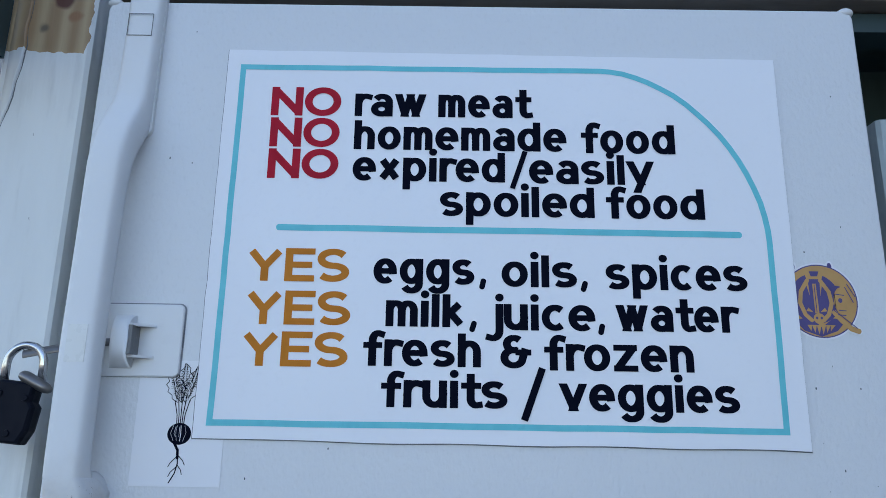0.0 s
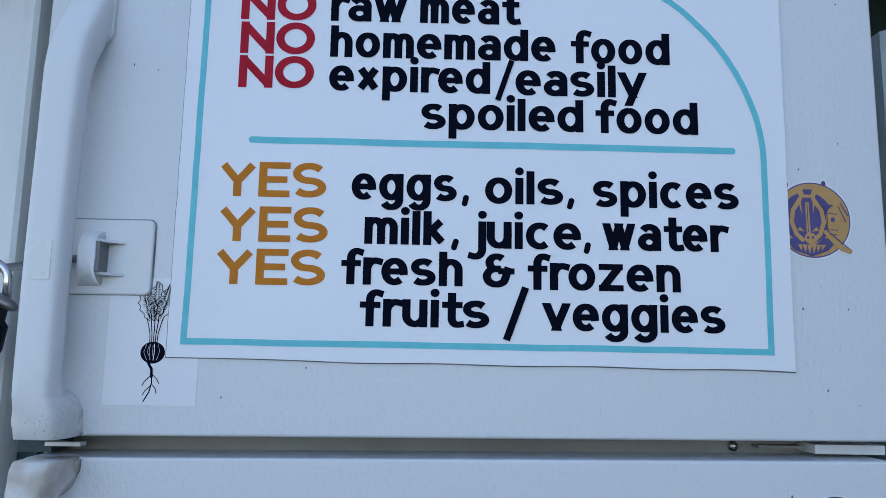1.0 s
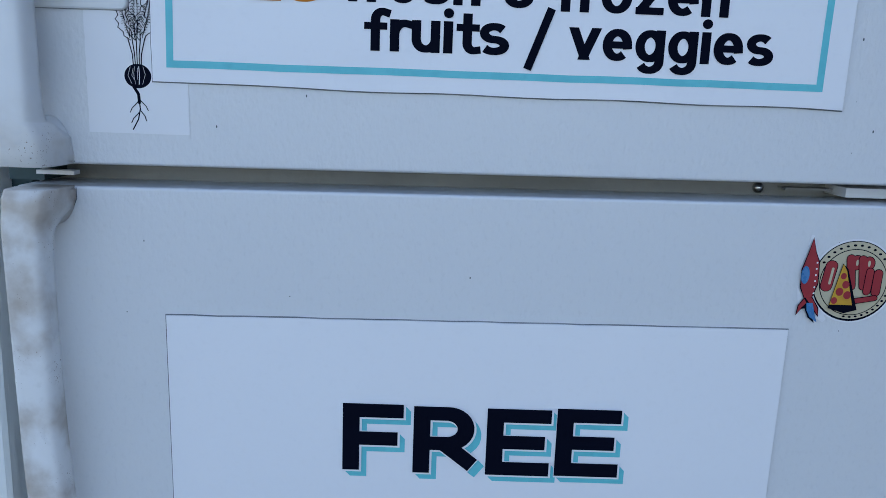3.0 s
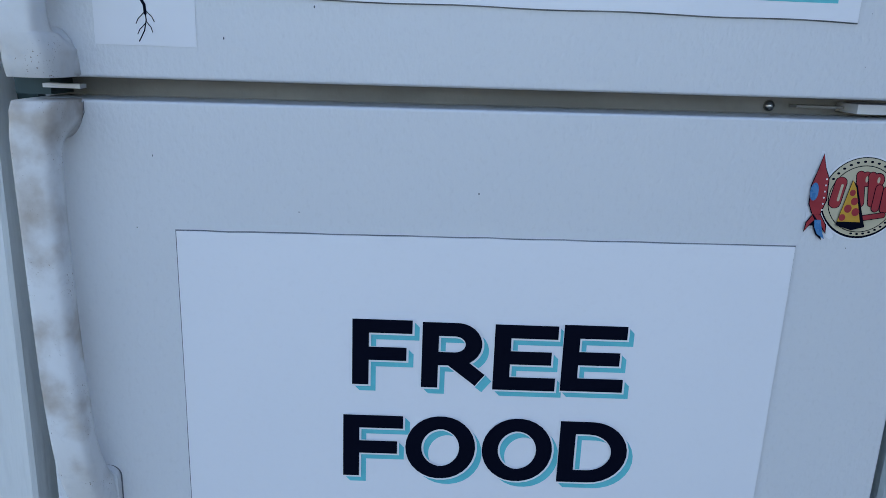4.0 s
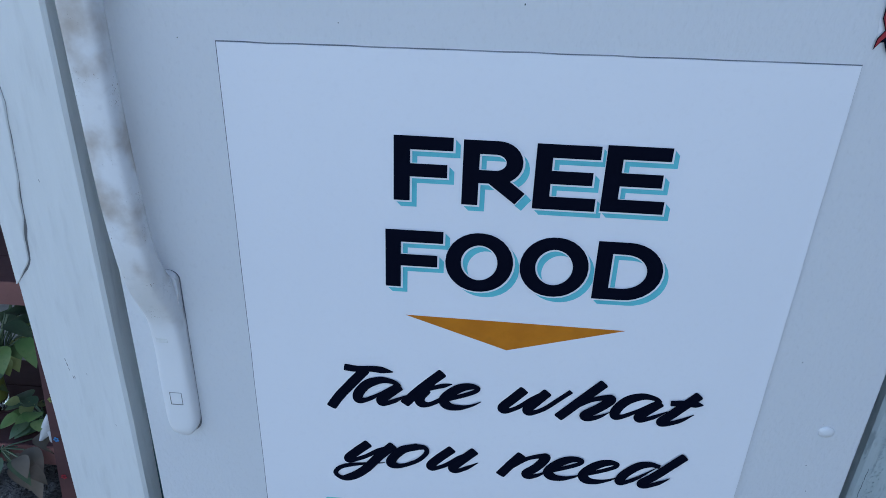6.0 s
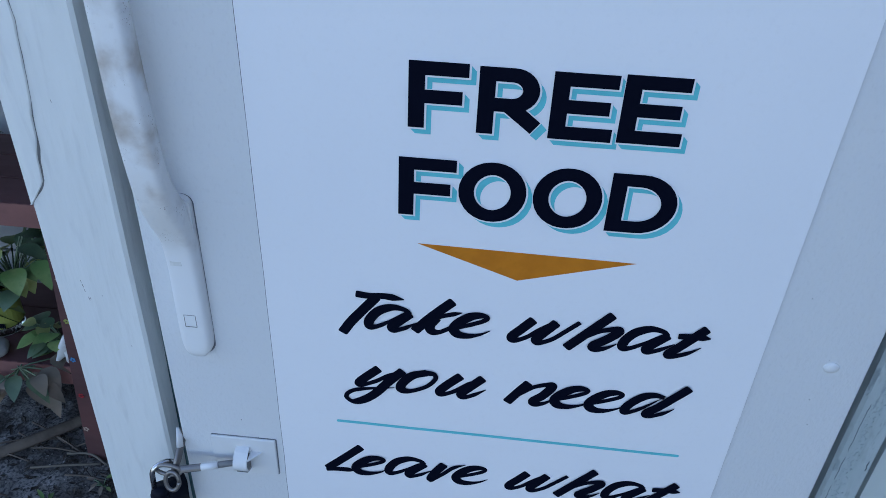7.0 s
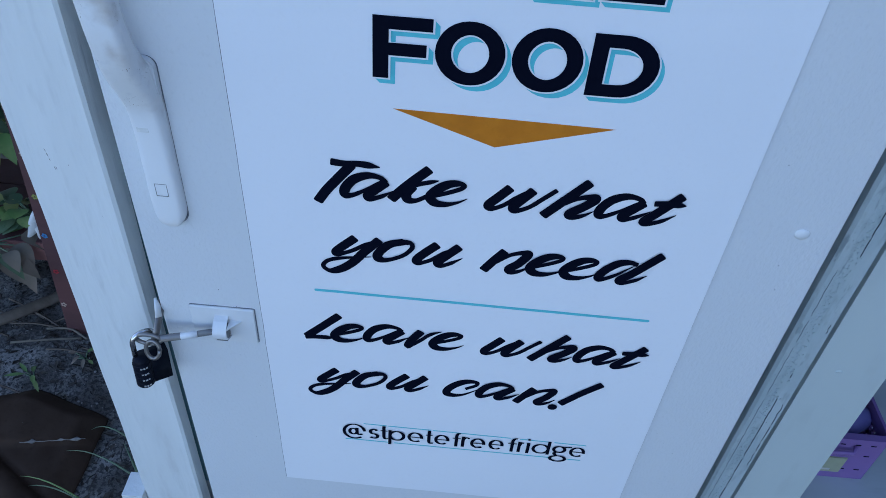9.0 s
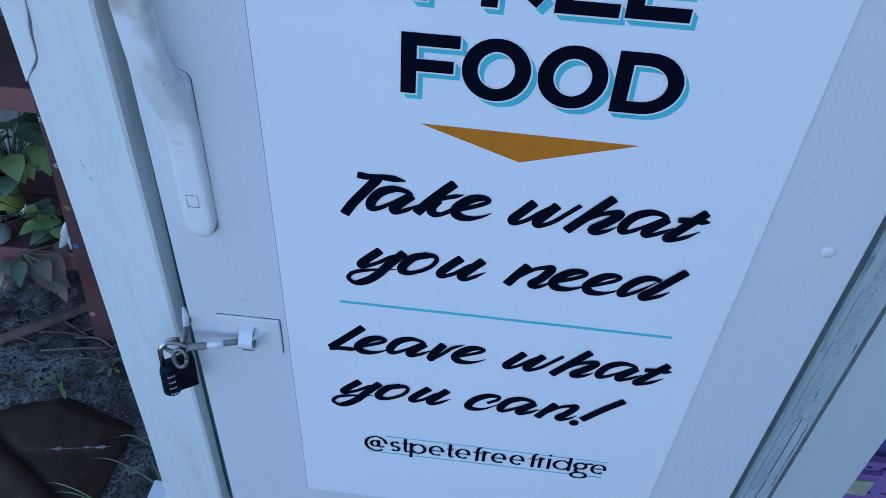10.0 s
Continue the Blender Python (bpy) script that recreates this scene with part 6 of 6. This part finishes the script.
def grass(at, seed, n):
    s = thing("grass_tuft", "few long green grass blades beside the post", "grass", at, "grass tufts")
    rnd = random.Random(seed)
    for k in range(n):
        a = rnd.uniform(2.0, 4.0)
        ln = rnd.uniform(0.08, 0.2)
        b = bmesh.new()
        pts = [(math.cos(a) * ln * f, math.sin(a) * ln * f * 0.6 + 0.03 * f, 0.05 * math.sin(2.6 * f)) for f in (i / 7 for i in range(8))]
        tube(pts, [0.0028 * (1 - 0.85 * i / 7) for i in range(8)], 6, b, 0.35)
        part("blade", b, rnd.choice((LEAF_DARK, LEAF_DARK, LEAF)), s, smooth=True)


grass((-0.20, 0.12, -0.252), 31, 3)
grass((-0.23, 0.2, -0.252), 32, 2)
grass((-0.25, 0.04, -0.252), 33, 3)


def tarp():
    """Crumpled brown sheet on the soil with folds and a turned edge."""
    bm = bmesh.new()
    n = 90
    rear = ((-0.95, 0.20), (-0.631, 0.263), (-0.58, 0.292), (-0.511, 0.315), (-0.36, 0.272), (-0.32, 0.255))

    def rear_edge(x):
        for (xa, ya), (xb, yb) in zip(rear, rear[1:]):
            if x <= xb:
                return ya + (yb - ya) * max(0, x - xa) / (xb - xa)
        return rear[-1][1]

    def height(x, y, u, v):
        z = 0.020 + 0.012 * noise.noise((x * 6, y * 6, 8)) + 0.005 * noise.noise((x * 17, y * 13, 2))
        # a deep crease runs slantwise; the sheet swells on its near side
        d = (y - 0.21) * 0.845 + (x + 0.62) * 0.535
        z += -0.016 * math.exp(-(d / 0.009) ** 2) + 0.016 * math.exp(-((d + 0.035) / 0.03) ** 2)
        # the rear flap lies doubled over the rest
        e = y - 0.162 - 0.2 * (x + 0.462)
        z += 0.014 * min(1, max(0, e / 0.008 + 0.5)) * min(1, max(0, (d + 0.01) / 0.02))
        return z * min(1, min(u, v, 1 - u, 1 - v) * 12 + 0.1)
    grid = []
    for i in range(n + 1):
        row = []
        for j in range(n + 1):
            u, v = i / n, j / n
            x = -0.95 + 0.63 * u + 0.006 * noise.noise((v * 5, 1, 0))
            y = -0.25 + (rear_edge(x) + 0.25) * v + 0.006 * noise.noise((u * 6, 5, 0))
            row.append(bm.verts.new((x, y, -0.252 + height(x, y, u, v))))
        grid.append(row)
    for i in range(n):
        for j in range(n):
            bm.faces.new((grid[i][j], grid[i + 1][j], grid[i + 1][j + 1], grid[i][j + 1]))
    ob = part("tarp", bm, TARP, smooth=True)
    m = ob.modifiers.new("thickness", "SOLIDIFY")
    m.thickness = 0.004
    tagged(ob, "crumpled dark brown tarp lying on the soil", "tarp")
    pts = [(-0.462 + 0.128 * f, 0.1585 + 0.0256 * f + 0.002 * noise.noise((f * 7, 2, 0)), -0.212 + 0.003 * noise.noise((f * 5, 0, 1)) - 0.004 * f) for f in (i / 16 for i in range(17))]
    part("worn_edge", tube(pts, [0.0007 + 0.0085 * max(0.0, noise.noise((i * 0.55, 3, 3)) - 0.05) for i in range(17)], 6, flat=0.5), PALE_EDGE, ob, "pale worn fold edge", smooth=True)


tarp()


# ---- the pantry ----
def crate():
    """Open plastic crate with slotted walls, a label pocket and a grip."""
    s = thing("plastic_crate", "purple slotted plastic crate with packets on the pantry floor", "crate", (1.03, 0.15, -0.0595))
    W, D, H, T = 0.214, 0.30, 0.136, 0.006

    def wall(nm, x0, x1, y0, y1, along_x):
        """Rows of bars that leave open slots between them."""
        bm = bmesh.new()
        for z0, z1 in ((0.0, 0.02), (0.12, H)):
            box(x0, x1, y0, y1, z0, z1, bm)
        n = 24
        for k in range(4):
            z0 = 0.02 + 0.025 * k
            box(x0, x1, y0 + 0.0004, y1 - 0.0004, z0 + 0.012, z0 + 0.0248, bm)
            for i in range(n + 1):
                f = i / n
                if along_x:
                    a = x0 + (x1 - x0 - 0.007) * f
                    box(a, a + 0.0045, y0 + 0.0006, y1 - 0.0006, z0, z0 + 0.012, bm)
                else:
                    a = y0 + (y1 - y0 - 0.007) * f
                    box(x0 + 0.0006, x1 - 0.0006, a, a + 0.0045, z0, z0 + 0.012, bm)
        part(nm, bm, PURPLE, s)
    front = bmesh.new()
    box(0, W, 0, T, 0, H, front)
    part("front_wall", front, PURPLE, s, bevel=0.002)
    wall("back_wall", 0, W, D - T, D, True)
    wall("side_wall", 0, T, T, D - T, False)
    wall("side_wall", W - T, W, T, D - T, False)
    part("floor_panel", box(T, W - T, T, D - T, 0, 0.006), PURPLE, s)
    part("rim", box(-0.006, W + 0.006, -0.008, 0.0, H - 0.014, H), PURPLE, s, bevel=0.002)
    for i in range(7):
        for z in (0.03, 0.075, 0.108):
            part("slot", box(0.016 + 0.0285 * i, 0.026 + 0.0285 * i, -0.0006, 0.001, z, z + 0.0025), INK, s)
    part("label_card", box(0.05, 0.160, -0.003, -0.0002, 0.022, 0.068), CRATE_CARD, s, "pale yellow-green card")
    part("label_bar", box(0.06, 0.14, -0.0036, -0.0029, 0.028, 0.033), WHITE_MARK, s)
    part("grip", tube([(0.10, -0.002, 0.108), (0.105, -0.012, 0.098), (0.155, -0.012, 0.098), (0.16, -0.002, 0.108)], 0.004, 8), PURPLE, s, smooth=True)
    for nm, mat, x, y, z, sx, sy, sz, lab in (("packet", FOOD, 0.135, 0.135, 0.115, 0.068, 0.04, 0.022, "crinkled brown paper packet in the crate"), ("packet", CLOTH, 0.135, 0.062, 0.105, 0.07, 0.042, 0.03, "soft blue-violet packet in the crate")):
        bm = bmesh.new()
        bmesh.ops.create_uvsphere(bm, u_segments=24, v_segments=14, radius=1, matrix=Matrix.Diagonal((sx, sy, sz, 1)))
        for v in bm.verts:
            v.co *= 1 + 0.12 * noise.noise(v.co * 35)
        p = tagged(part(nm, bm, mat, smooth=True), lab, "packet")
        p.location = (1.03 + x, 0.15 + y, -0.06 + z + 0.008)


crate()


# ---- added walls, never in view: they block the sun and light from the right ----
def shade_walls():
    tagged(part("shade_wall_rear", box(-9, 9, 2.6, 2.8, -0.26, 6.5), SHADE_WALL), "unseen grey wall added behind the shelter to block the sun", "house", kind="structure")

    tagged(part("shade_wall_side", box(3.0, 3.2, -6, 2.59, -0.26, 4.0), SHADE_WALL), "unseen grey wall added on the right to darken right-facing sides", "house", kind="structure")


shade_walls()
